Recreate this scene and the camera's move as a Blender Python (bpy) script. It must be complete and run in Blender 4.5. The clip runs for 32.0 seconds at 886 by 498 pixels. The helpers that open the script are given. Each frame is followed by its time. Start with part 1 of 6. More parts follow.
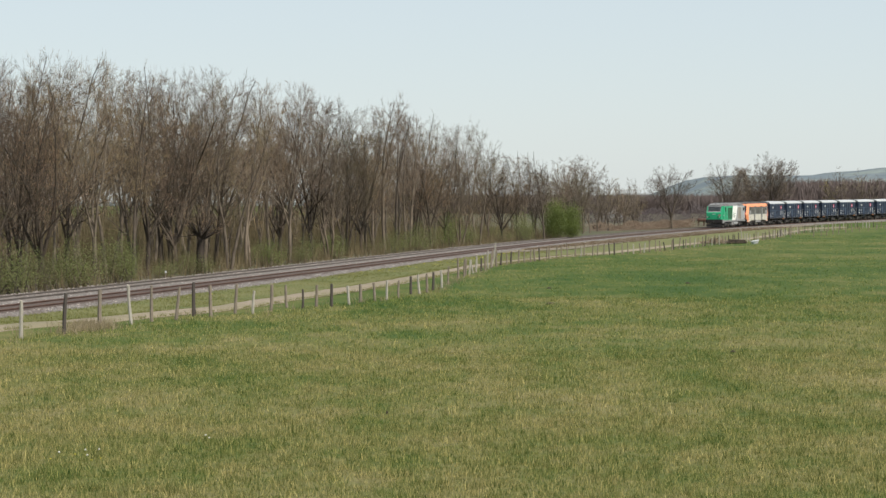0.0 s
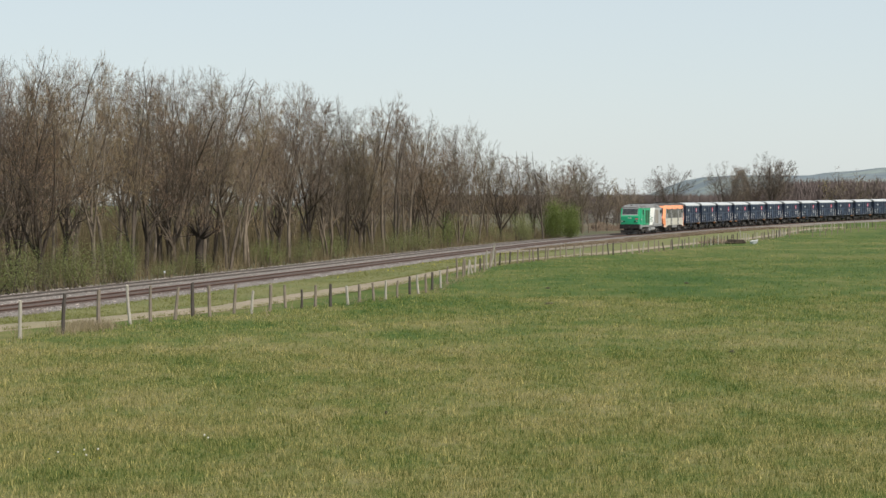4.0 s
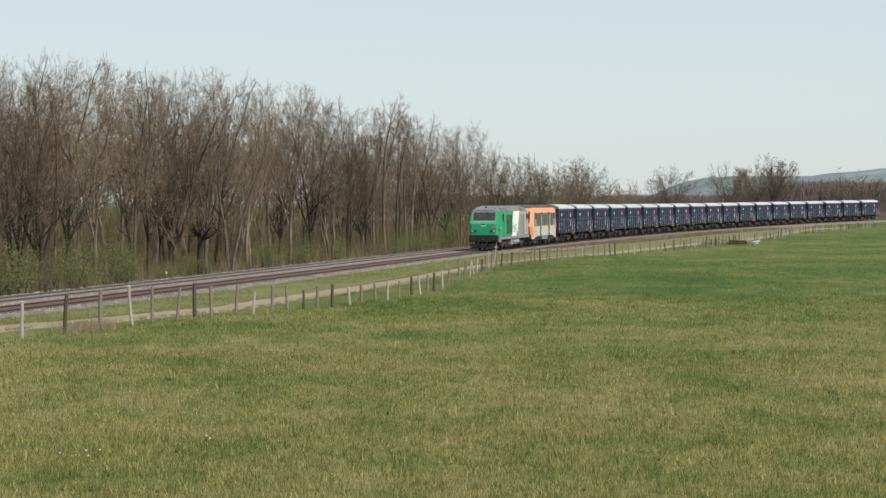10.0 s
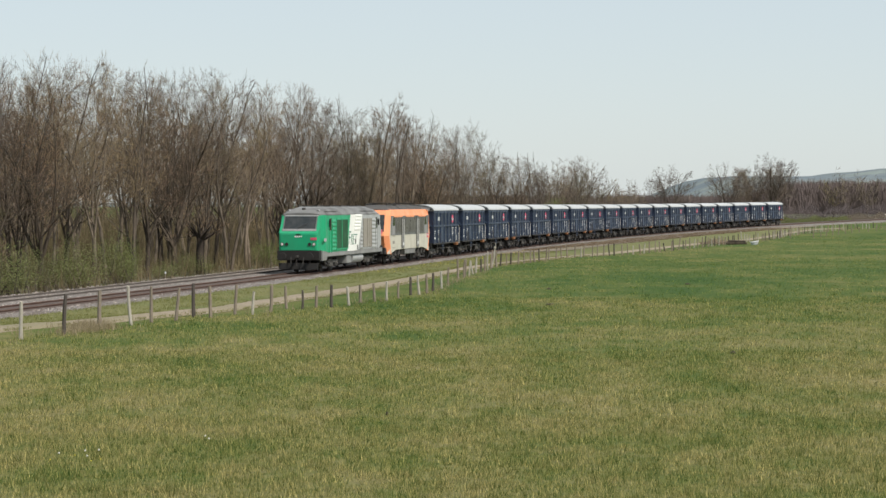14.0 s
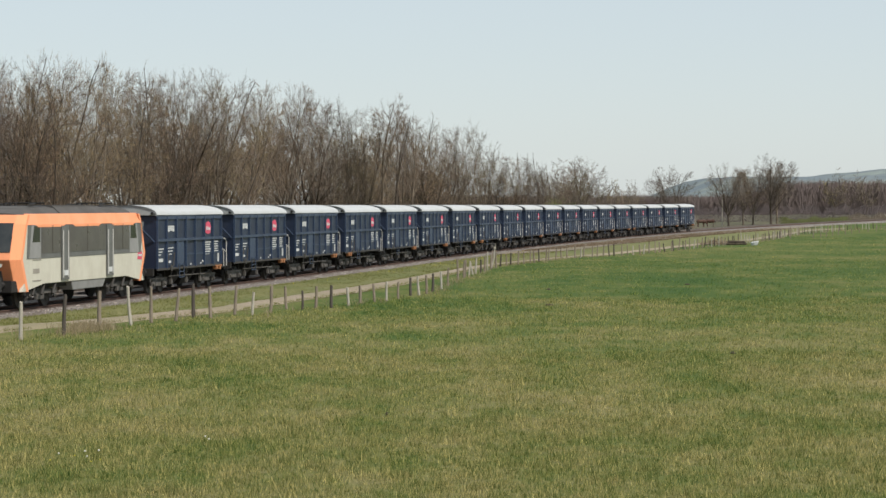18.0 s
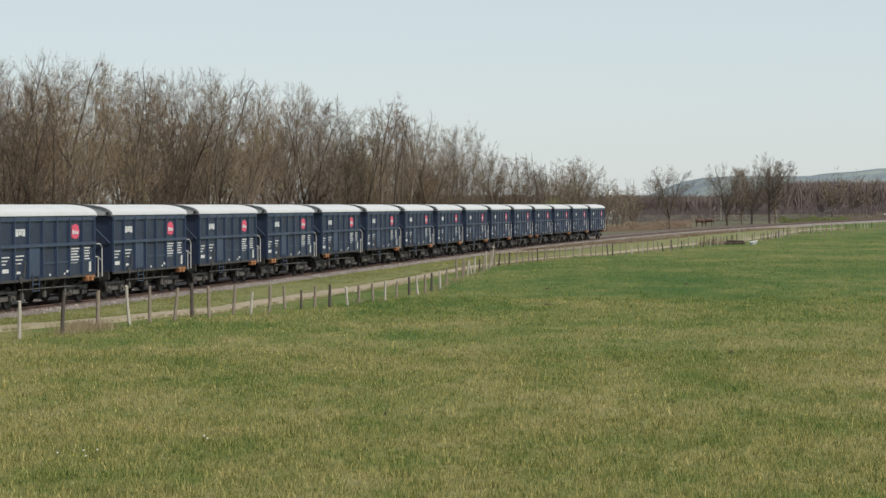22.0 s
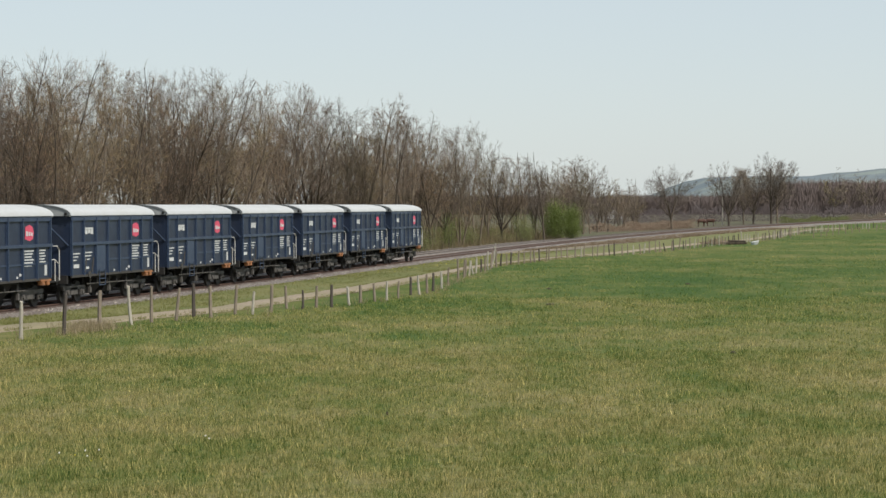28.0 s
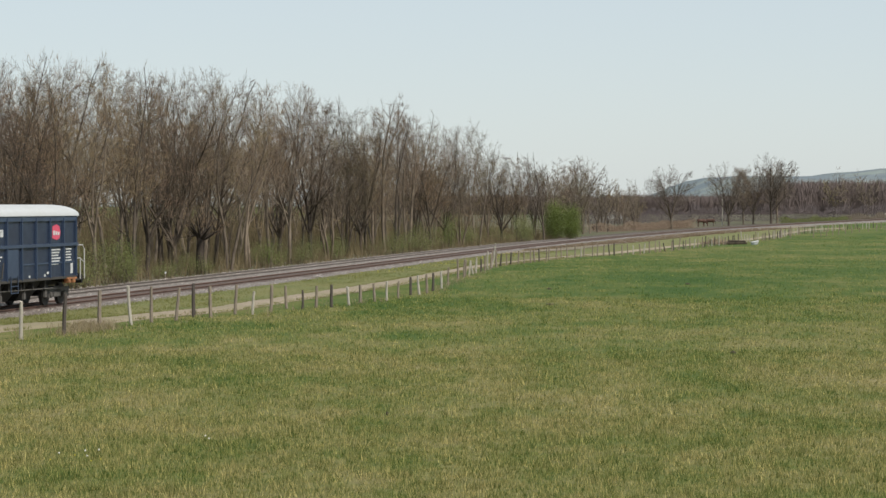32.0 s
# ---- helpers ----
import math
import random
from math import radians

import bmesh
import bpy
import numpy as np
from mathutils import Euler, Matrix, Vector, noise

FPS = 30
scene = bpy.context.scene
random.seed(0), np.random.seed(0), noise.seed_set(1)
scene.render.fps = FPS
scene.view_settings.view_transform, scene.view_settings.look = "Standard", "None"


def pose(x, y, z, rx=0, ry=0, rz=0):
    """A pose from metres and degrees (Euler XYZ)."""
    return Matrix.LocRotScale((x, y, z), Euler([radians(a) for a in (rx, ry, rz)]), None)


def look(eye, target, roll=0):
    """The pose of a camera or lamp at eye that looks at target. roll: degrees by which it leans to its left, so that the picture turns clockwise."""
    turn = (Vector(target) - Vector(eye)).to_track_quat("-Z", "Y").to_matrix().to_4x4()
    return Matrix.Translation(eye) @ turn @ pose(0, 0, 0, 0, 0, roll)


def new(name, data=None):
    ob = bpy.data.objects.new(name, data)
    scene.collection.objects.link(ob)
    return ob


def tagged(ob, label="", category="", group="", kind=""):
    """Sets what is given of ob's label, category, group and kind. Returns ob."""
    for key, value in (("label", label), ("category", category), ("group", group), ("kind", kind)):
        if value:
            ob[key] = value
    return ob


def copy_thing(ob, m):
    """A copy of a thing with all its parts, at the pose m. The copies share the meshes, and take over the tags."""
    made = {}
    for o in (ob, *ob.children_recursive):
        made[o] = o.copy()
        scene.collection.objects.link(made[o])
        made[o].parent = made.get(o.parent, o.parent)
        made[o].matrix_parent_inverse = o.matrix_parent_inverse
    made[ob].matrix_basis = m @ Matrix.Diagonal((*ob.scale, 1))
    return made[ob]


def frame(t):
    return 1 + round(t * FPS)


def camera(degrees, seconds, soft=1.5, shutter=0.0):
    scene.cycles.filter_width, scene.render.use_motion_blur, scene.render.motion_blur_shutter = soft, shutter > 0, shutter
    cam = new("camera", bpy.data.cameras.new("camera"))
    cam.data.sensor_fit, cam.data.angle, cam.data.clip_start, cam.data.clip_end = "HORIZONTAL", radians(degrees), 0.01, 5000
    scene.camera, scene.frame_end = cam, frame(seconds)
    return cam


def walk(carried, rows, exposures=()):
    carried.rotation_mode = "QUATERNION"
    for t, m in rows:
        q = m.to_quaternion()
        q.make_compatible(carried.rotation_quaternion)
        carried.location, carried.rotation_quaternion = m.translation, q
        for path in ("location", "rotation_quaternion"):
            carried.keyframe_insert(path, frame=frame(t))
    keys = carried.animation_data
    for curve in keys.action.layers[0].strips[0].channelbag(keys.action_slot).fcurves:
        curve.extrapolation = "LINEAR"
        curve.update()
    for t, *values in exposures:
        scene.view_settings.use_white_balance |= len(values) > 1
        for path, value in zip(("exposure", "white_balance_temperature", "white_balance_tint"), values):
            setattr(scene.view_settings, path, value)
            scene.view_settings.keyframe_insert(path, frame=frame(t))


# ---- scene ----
# ---- camera ----
EYE_Z = 4.43
cam = camera(22.25, 32.0, soft=1.5, shutter=0.0)
# slow drift of the tripod head: seconds, pan and tilt in units of 0.01437 degrees
DRIFT = [(0, 0, 0), (1, -0.4, -0.2), (1.5, -1.3, 0), (3, -2.2, 0), (5.5, -1.4, 0.3), (7, -1, 0.5), (8, 1.4, 0.5), (9, 1.5, 0.8),
         (10, 1.2, 1.2), (11, -0.4, 1.2), (12, -1.6, 2), (13, -1.5, 1.4), (14, -0.4, 1.5), (16.5, 0, 2.6), (17.5, 0, 2.8),
         (18.5, -1.3, 1.8), (19.5, -1, 1.8), (21, -0.3, 1.4), (22, -3, 1.3), (23, -2.4, 1.8), (24, -1.8, 1.8), (25, -0.5, 1.7),
         (27.5, -0.2, 1.4), (29, 0, 1.5), (32, -0.3, 1.4)]
walk(cam, [(t, pose(0, 0, EYE_Z, 90 - 1.139 + b * 0.01437, 0, a * 0.01437)) for t, a, b in DRIFT], [(0, 0.10), (6, 0.08), (14, 0.06), (20, 0.02), (32, 0.02)])

# ---- light ----
SUN_AZ, SUN_EL = 130.0, 52.0      # compass-like: degrees from +y towards +x
world = bpy.data.worlds.new("sky")
scene.world = world
world.use_nodes = True
wt = world.node_tree
sky = wt.nodes.new("ShaderNodeTexSky")
sky.sky_type, sky.sun_disc = "NISHITA", False
sky.sun_elevation, sky.sun_rotation = radians(SUN_EL), radians(SUN_AZ)
sky.air_density, sky.dust_density, sky.ozone_density, sky.altitude = 1.0, 0.6, 1.0, 100
haze = wt.nodes.new("ShaderNodeMix")          # thin even haze over the whole sky
haze.data_type = "RGBA"
haze.inputs[0].default_value, haze.inputs[7].default_value = 0.78, (3.93, 4.36, 4.6, 1)
wt.links.new(sky.outputs[0], haze.inputs[6])
wt.links.new(haze.outputs[2], wt.nodes["Background"].inputs[0])
wt.nodes["Background"].inputs[1].default_value = 0.15
sun = new("sun", bpy.data.lights.new("sun", "SUN"))
sun.data.energy, sun.data.angle, sun.data.color = 4.4, radians(1.0), (1.0, 0.94, 0.85)
sd = Vector((math.sin(radians(SUN_AZ)) * math.cos(radians(SUN_EL)), math.cos(radians(SUN_AZ)) * math.cos(radians(SUN_EL)), math.sin(radians(SUN_EL))))
sun.matrix_world = look(sd * 300, (0, 0, 0))
scene.view_settings.exposure = 0.0


# ---- materials ----
def material(name, rough=0.7, metal=0.0, spec=0.5):
    m = bpy.data.materials.new(name)
    m.use_nodes = True
    b = m.node_tree.nodes["Principled BSDF"]
    b.inputs["Roughness"].default_value, b.inputs["Metallic"].default_value = rough, metal
    b.inputs["Specular IOR Level"].default_value = spec
    return m, m.node_tree, b


def node(nt, kind, **values):
    n = nt.nodes.new("ShaderNode" + kind)
    for k, v in values.items():
        n.inputs[k].default_value = v
    return n


def coords(nt, scale=(1, 1, 1), space="Object"):
    c = nt.nodes.new("ShaderNodeTexCoord")
    mp = node(nt, "Mapping", Scale=scale)
    nt.links.new(c.outputs[space], mp.inputs["Vector"])
    return mp.outputs[0]


def noise_of(nt, vec, scale, detail=4.0, rough=0.55):
    n = node(nt, "TexNoise", Scale=scale, Detail=detail, Roughness=rough)
    nt.links.new(vec, n.inputs["Vector"])
    return n.outputs["Fac"]


def ramp(nt, fac, stops):
    r = nt.nodes.new("ShaderNodeValToRGB")
    while len(r.color_ramp.elements) < len(stops):
        r.color_ramp.elements.new(0.5)
    for e, (pos, col) in zip(r.color_ramp.elements, stops):
        e.position, e.color = pos, (*col, 1)
    nt.links.new(fac, r.inputs[0])
    return r.outputs[0]


def grey(nt, fac, a, b):
    return ramp(nt, fac, [(a, (0, 0, 0)), (b, (1, 1, 1))])


def mix(nt, fac, a, b, how="MIX"):
    m = nt.nodes.new("ShaderNodeMix")
    m.data_type, m.blend_type = "RGBA", how
    for sock, v in ((m.inputs[0], fac), (m.inputs[6], a), (m.inputs[7], b)):
        if isinstance(v, bpy.types.NodeSocket):
            nt.links.new(v, sock)
        elif isinstance(v, (int, float)):
            sock.default_value = v
        else:
            sock.default_value = (*v, 1)
    return m.outputs[2]


def bump(nt, bsdf, height, strength=0.3, distance=0.02):
    b = node(nt, "Bump", Strength=strength, Distance=distance)
    nt.links.new(height, b.inputs["Height"])
    nt.links.new(b.outputs[0], bsdf.inputs["Normal"])


def paint(name, col, rough=0.45, dirt=(0.12, 0.10, 0.08), amount=0.35, metal=0.0, scale=1.2, space="Object"):
    """Weathered paint: streaks that run down, blotches and a fine grain."""
    m, nt, b = material(name, rough, metal)
    streak = noise_of(nt, coords(nt, (2.2, 2.2, 0.25), space), 2.0 * scale, 5)
    blotch = noise_of(nt, coords(nt, (1, 1, 1), space), 0.7 * scale, 5)
    fine = noise_of(nt, coords(nt, (1, 1, 1), space), 22 * scale, 3)
    c = mix(nt, grey(nt, streak, 0.45, 0.85), col, [0.8 * a + 0.2 * d for a, d in zip(col, dirt)])
    fac = nt.nodes.new("ShaderNodeMath")
    fac.operation = "MULTIPLY"
    nt.links.new(grey(nt, blotch, 0.42, 0.75), fac.inputs[0])
    fac.inputs[1].default_value = amount
    c = mix(nt, fac.outputs[0], c, dirt)
    c = mix(nt, 0.25, c, ramp(nt, fine, [(0.3, (0.55, 0.55, 0.55)), (0.7, (1, 1, 1))]), "MULTIPLY")
    nt.links.new(c, b.inputs["Base Color"])
    nt.links.new(ramp(nt, blotch, [(0.35, (rough,) * 3), (0.7, (min(1, rough + 0.25),) * 3)]), b.inputs["Roughness"])
    bump(nt, b, fine, 0.08, 0.01)
    return m


def bark(name, dark, light, scale=6.0):
    m, nt, b = material(name, 0.9, 0, 0.2)
    n1 = noise_of(nt, coords(nt, (1, 1, 0.2)), scale, 5)
    n2 = noise_of(nt, coords(nt), 0.5, 3)
    info = nt.nodes.new("ShaderNodeObjectInfo")
    c = ramp(nt, n1, [(0.3, dark), (0.7, light)])
    c = mix(nt, grey(nt, n2, 0.56, 0.9), c, (0.085, 0.085, 0.045))
    c = mix(nt, 1.0, c, ramp(nt, info.outputs["Random"], [(0, (0.6, 0.58, 0.57)), (1, (1.3, 1.24, 1.15))]), "MULTIPLY")
    nt.links.new(c, b.inputs["Base Color"])
    bump(nt, b, n1, 0.5, 0.02)
    return m


def twig_mat(name, a, b_, c_):
    m, nt, b = material(name, 0.85, 0, 0.2)
    geo = nt.nodes.new("ShaderNodeNewGeometry")
    info = nt.nodes.new("ShaderNodeObjectInfo")
    c = ramp(nt, geo.outputs["Random Per Island"], [(0, a), (0.55, b_), (1, c_)])
    c = mix(nt, 1.0, c, ramp(nt, info.outputs["Random"], [(0, (0.66, 0.67, 0.7)), (0.35, (1, 1, 1)), (0.7, (1.18, 1.06, 0.92)), (1, (1.2, 1.2, 0.9))]), "MULTIPLY")
    nt.links.new(c, b.inputs["Base Color"])
    return m


def thin(nt, bsdf, col, share=0.4):
    """Lets part of the light through a thin leaf."""
    t = nt.nodes.new("ShaderNodeBsdfTranslucent")
    nt.links.new(col, t.inputs["Color"])
    m = nt.nodes.new("ShaderNodeMixShader")
    m.inputs[0].default_value = share
    nt.links.new(bsdf.outputs[0], m.inputs[1])
    nt.links.new(t.outputs[0], m.inputs[2])
    nt.links.new(m.outputs[0], nt.nodes["Material Output"].inputs[0])


def leaf_mat(name, a, b_):
    m, nt, b = material(name, 0.6, 0, 0.3)
    geo = nt.nodes.new("ShaderNodeNewGeometry")
    c = ramp(nt, geo.outputs["Random Per Island"], [(0, a), (1, b_)])
    nt.links.new(c, b.inputs["Base Color"])
    thin(nt, b, c)
    return m


def stone_mat(name, cols, scale, bumpiness=0.6, island=False, dist=0.04):
    m, nt, b = material(name, 0.9, 0, 0.3)
    v = coords(nt)
    n1 = noise_of(nt, v, scale, 6, 0.7)
    n2 = noise_of(nt, v, scale * 0.04, 4)
    c = ramp(nt, n1, [(0.3, cols[0]), (0.5, cols[1]), (0.68, cols[2])])
    c = mix(nt, grey(nt, n2, 0.45, 0.7), c, cols[3])
    if island:
        geo = nt.nodes.new("ShaderNodeNewGeometry")
        c = mix(nt, 1.0, c, ramp(nt, geo.outputs["Random Per Island"], [(0, (0.5, 0.48, 0.46)), (0.7, (1, 1, 1)), (1, (1.5, 1.48, 1.42))]), "MULTIPLY")
    nt.links.new(c, b.inputs["Base Color"])
    bump(nt, b, n1, bumpiness, dist)
    return m


def grass_colour(nt, blades=False):
    """Pasture: green and straw patches at several sizes, in world metres; lusher in a strip further out."""
    v = coords(nt, (1, 1, 0))
    wide = coords(nt, (1, 0.5, 0))
    big = noise_of(nt, wide, 0.11, 4, 0.6)
    mid = noise_of(nt, wide, 0.5, 4, 0.65)
    small = noise_of(nt, v, 2.6, 4, 0.65)
    tone = mix(nt, 0.45, big, mid)
    tone = mix(nt, 0.25, tone, small)
    c0 = nt.nodes.new("ShaderNodeTexCoord")
    sep = nt.nodes.new("ShaderNodeSeparateXYZ")
    nt.links.new(c0.outputs["Object"], sep.inputs[0])
    far = nt.nodes.new("ShaderNodeMapRange")
    for k, val in ((1, 30), (2, 430), (3, 0), (4, 1)):
        far.inputs[k].default_value = val
    nt.links.new(sep.outputs[1], far.inputs[0])
    lush = ramp(nt, far.outputs[0], [(0.0, (0.575,) * 3), (0.08, (0.555,) * 3), (0.14, (0.52,) * 3), (0.185, (0.49,) * 3), (0.20, (0.47,) * 3), (0.235, (0.44,) * 3), (0.33, (0.44,) * 3), (0.40, (0.475,) * 3), (0.5, (0.47,) * 3), (1, (0.45,) * 3)])
    tone = mix(nt, 0.45, tone, lush)
    green, deep, straw, olive = (0.138, 0.192, 0.048), (0.078, 0.150, 0.036), (0.365, 0.318, 0.148), (0.235, 0.242, 0.082)
    if blades:                                   # green and dry blades stand side by side
        geo = nt.nodes.new("ShaderNodeNewGeometry")
        tone = mix(nt, 0.11, tone, geo.outputs["Random Per Island"])
    c = ramp(nt, tone, [(0.442, deep), (0.478, green), (0.52, olive), (0.575, straw)])
    if blades:
        k = ramp(nt, geo.outputs["Random Per Island"], [(0, (0.52, 0.52, 0.50)), (0.6, (1.02, 1.02, 0.97)), (0.9, (1.4, 1.37, 1.24)), (1, (2.0, 1.92, 1.66))])
        c = mix(nt, 1.0, c, k, "MULTIPLY")
    return c, small


def grass_mats():
    m, nt, b = material("pasture", 0.95, 0, 0.1)
    c, small = grass_colour(nt)
    fine = noise_of(nt, coords(nt, (1, 0.45, 0)), 9, 4, 0.75)
    # ground colour cut to about half, painting in the shade blades cast among themselves
    c = mix(nt, 1.0, c, ramp(nt, fine, [(0.25, (0.30, 0.31, 0.29)), (0.5, (0.52, 0.52, 0.52)), (0.75, (0.78, 0.77, 0.74))]), "MULTIPLY")
    nt.links.new(c, b.inputs["Base Color"])
    bump(nt, b, fine, 0.6, 0.08)
    m2, nt2, b2 = material("grass_blades", 0.8, 0, 0.15)
    c2, _ = grass_colour(nt2, True)
    nt2.links.new(c2, b2.inputs["Base Color"])
    thin(nt2, b2, c2, 0.42)
    return m, m2


PASTURE, BLADES = grass_mats()
BALLAST = stone_mat("ballast", [(0.075, 0.066, 0.06), (0.155, 0.14, 0.126), (0.30, 0.28, 0.26), (0.125, 0.102, 0.088)], 14)
BALLASTRUST = stone_mat("rusty_ballast", [(0.045, 0.034, 0.03), (0.085, 0.064, 0.054), (0.15, 0.118, 0.10), (0.07, 0.05, 0.042)], 14)
STONES = stone_mat("ballast_stones", [(0.17, 0.15, 0.14), (0.28, 0.25, 0.235), (0.42, 0.385, 0.365), (0.22, 0.185, 0.165)], 9, 0.4, True)
GRAVEL = stone_mat("gravel_path", [(0.19, 0.15, 0.105), (0.245, 0.20, 0.145), (0.31, 0.26, 0.195), (0.18, 0.16, 0.09)], 5, 0.3)
RUST = paint("rusty_rail", (0.135, 0.078, 0.058), 0.75, (0.08, 0.048, 0.038), 0.5, 0.2)
DULLRAIL = paint("dull_rail", (0.17, 0.145, 0.125), 0.7, (0.10, 0.08, 0.07), 0.5, 0.2)
STEEL = paint("worn_steel", (0.42, 0.40, 0.38), 0.32, (0.2, 0.15, 0.12), 0.3, 0.9)
SLEEPER = paint("sleeper", (0.16, 0.13, 0.11), 0.9, (0.07, 0.055, 0.045), 0.6)
POSTWOOD = paint("weathered_wood", (0.255, 0.207, 0.16), 0.9, (0.10, 0.085, 0.07), 0.6, 0, 5)
POSTDARK = paint("dark_wood", (0.085, 0.07, 0.06), 0.9, (0.04, 0.034, 0.03), 0.5, 0, 5)
POSTPALE = paint("pale_wood", (0.42, 0.385, 0.325), 0.9, (0.2, 0.17, 0.14), 0.4, 0, 5)
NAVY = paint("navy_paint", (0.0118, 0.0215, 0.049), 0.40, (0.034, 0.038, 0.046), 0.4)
# the same navy, lightened on raised parts for the light they catch
NAVYLIT = paint("navy_paint_lit", (0.028, 0.048, 0.094), 0.38, (0.04, 0.045, 0.055), 0.35)
ROOFW = paint("white_roof", (0.44, 0.455, 0.46), 0.6, (0.34, 0.34, 0.325), 0.25)
ROOFEND = paint("grey_roof_end", (0.36, 0.37, 0.37), 0.55, (0.2, 0.2, 0.19), 0.4)
DUSTY = paint("dusty_iron", (0.105, 0.098, 0.09), 0.8, (0.04, 0.035, 0.03), 0.7, 0, 3)
BLACKIRON = paint("black_iron", (0.014, 0.013, 0.0125), 0.75, (0.030, 0.025, 0.021), 0.5)
GREYIRON = paint("grimy_iron", (0.050, 0.046, 0.043), 0.7, (0.03, 0.026, 0.022), 0.6)
WHITEP = paint("white_marking", (0.60, 0.61, 0.61), 0.5, (0.25, 0.26, 0.27), 0.5, 0, 4)
RAILPALE = paint("pale_handrail", (0.55, 0.54, 0.52), 0.5, (0.25, 0.23, 0.2), 0.4)
REDP = paint("red_marking", (0.62, 0.075, 0.14), 0.5, (0.4, 0.1, 0.1), 0.15)
ORANGEP = paint("orange_brake_box", (0.40, 0.165, 0.06), 0.6, (0.10, 0.06, 0.04), 0.75, 0, 4)
GREEN = paint("bright_green_paint", (0.010, 0.34, 0.16), 0.35, (0.03, 0.18, 0.08), 0.25)
GREENDK = paint("dark_green_grille", (0.010, 0.085, 0.030), 0.6, (0.02, 0.04, 0.02), 0.4)
LGREY = paint("silver_grey_paint", (0.40, 0.41, 0.41), 0.45, (0.2, 0.19, 0.18), 0.35)
MGREY = paint("mid_grey_paint", (0.27, 0.27, 0.265), 0.5, (0.12, 0.115, 0.11), 0.45)
SOOT = paint("sooty_roof", (0.185, 0.185, 0.18), 0.65, (0.022, 0.02, 0.019), 0.85, 0, 0.6)
TAUPE = paint("taupe_grille", (0.30, 0.275, 0.235), 0.6, (0.14, 0.125, 0.11), 0.3)
LWHITE = paint("white_stripe", (0.88, 0.88, 0.84), 0.45, (0.6, 0.59, 0.54), 0.15)
CREAM = paint("warm_cream_paint", (0.57, 0.55, 0.465), 0.45, (0.32, 0.28, 0.22), 0.3)
LORANGE = paint("orange_paint", (0.93, 0.35, 0.17), 0.42, (0.55, 0.22, 0.1), 0.25)
BAND = paint("dark_grey_band", (0.125, 0.128, 0.122), 0.4, (0.08, 0.075, 0.07), 0.35)
BANDPANE = paint("smoked_panel", (0.085, 0.078, 0.066), 0.25, (0.06, 0.055, 0.05), 0.25)
BLACKR = paint("dark_roof", (0.075, 0.07, 0.066), 0.75, (0.04, 0.037, 0.034), 0.5)
BARK = bark("bark_grey_brown", (0.060, 0.049, 0.039), (0.215, 0.180, 0.143))
BARKPALE = bark("bark_pale", (0.085, 0.070, 0.056), (0.26, 0.22, 0.175))
BARKOLD = bark("bark_dark", (0.035, 0.029, 0.024), (0.11, 0.09, 0.072))
TWIG = twig_mat("twigs_brown", (0.14, 0.099, 0.072), (0.235, 0.17, 0.123), (0.35, 0.268, 0.20))
TWIGRED = twig_mat("twigs_russet", (0.138, 0.098, 0.070), (0.222, 0.162, 0.118), (0.32, 0.248, 0.182))
TWIGGREEN = twig_mat("twigs_budding", (0.125, 0.106, 0.058), (0.205, 0.173, 0.10), (0.29, 0.242, 0.15))
TWIGGREY = twig_mat("twigs_grey_brown", (0.115, 0.092, 0.074), (0.175, 0.142, 0.116), (0.255, 0.212, 0.175))
TWIGFAR = twig_mat("twigs_far", (0.118, 0.098, 0.098), (0.136, 0.113, 0.112), (0.152, 0.128, 0.125))
BRUSH = twig_mat("twigs_mossy", (0.075, 0.068, 0.040), (0.12, 0.106, 0.068), (0.18, 0.156, 0.106))
LEAF = leaf_mat("fresh_leaves", (0.10, 0.14, 0.03), (0.205, 0.25, 0.068))
LEAFDULL = leaf_mat("young_leaves", (0.13, 0.155, 0.05), (0.24, 0.255, 0.10))
BROWNGRASS = leaf_mat("brown_grass", (0.14, 0.10, 0.065), (0.30, 0.225, 0.15))
VERGE = leaf_mat("verge_blades", (0.12, 0.135, 0.035), (0.27, 0.26, 0.085))
EARTH = paint("dark_earth", (0.05, 0.038, 0.026), 0.95, (0.04, 0.03, 0.022), 0.5, 0, 4)
DRYGRASS = leaf_mat("dry_grass", (0.22, 0.17, 0.09), (0.42, 0.35, 0.23))
FLOOR = stone_mat("leaf_litter", [(0.05, 0.042, 0.024), (0.085, 0.072, 0.04), (0.13, 0.108, 0.066), (0.055, 0.065, 0.026)], 3)
FALLOW = stone_mat("fallow_ground", [(0.06, 0.052, 0.03), (0.088, 0.076, 0.045), (0.12, 0.10, 0.06), (0.065, 0.075, 0.032)], 0.6)
VERGEGROUND = stone_mat("verge_ground", [(0.065, 0.075, 0.022), (0.135, 0.135, 0.046), (0.215, 0.19, 0.085), (0.092, 0.115, 0.033)], 5)
DRYBANK = stone_mat("dry_earth", [(0.13, 0.105, 0.08), (0.20, 0.162, 0.128), (0.29, 0.24, 0.195), (0.15, 0.135, 0.075)], 4)


def glass_mat():
    m, nt, b = material("tinted_glass", 0.08, 0, 0.6)
    n = noise_of(nt, coords(nt), 1.5, 3)
    nt.links.new(ramp(nt, n, [(0.3, (0.018, 0.022, 0.024)), (0.7, (0.05, 0.052, 0.05))]), b.inputs["Base Color"])
    return m


GLASS = glass_mat()


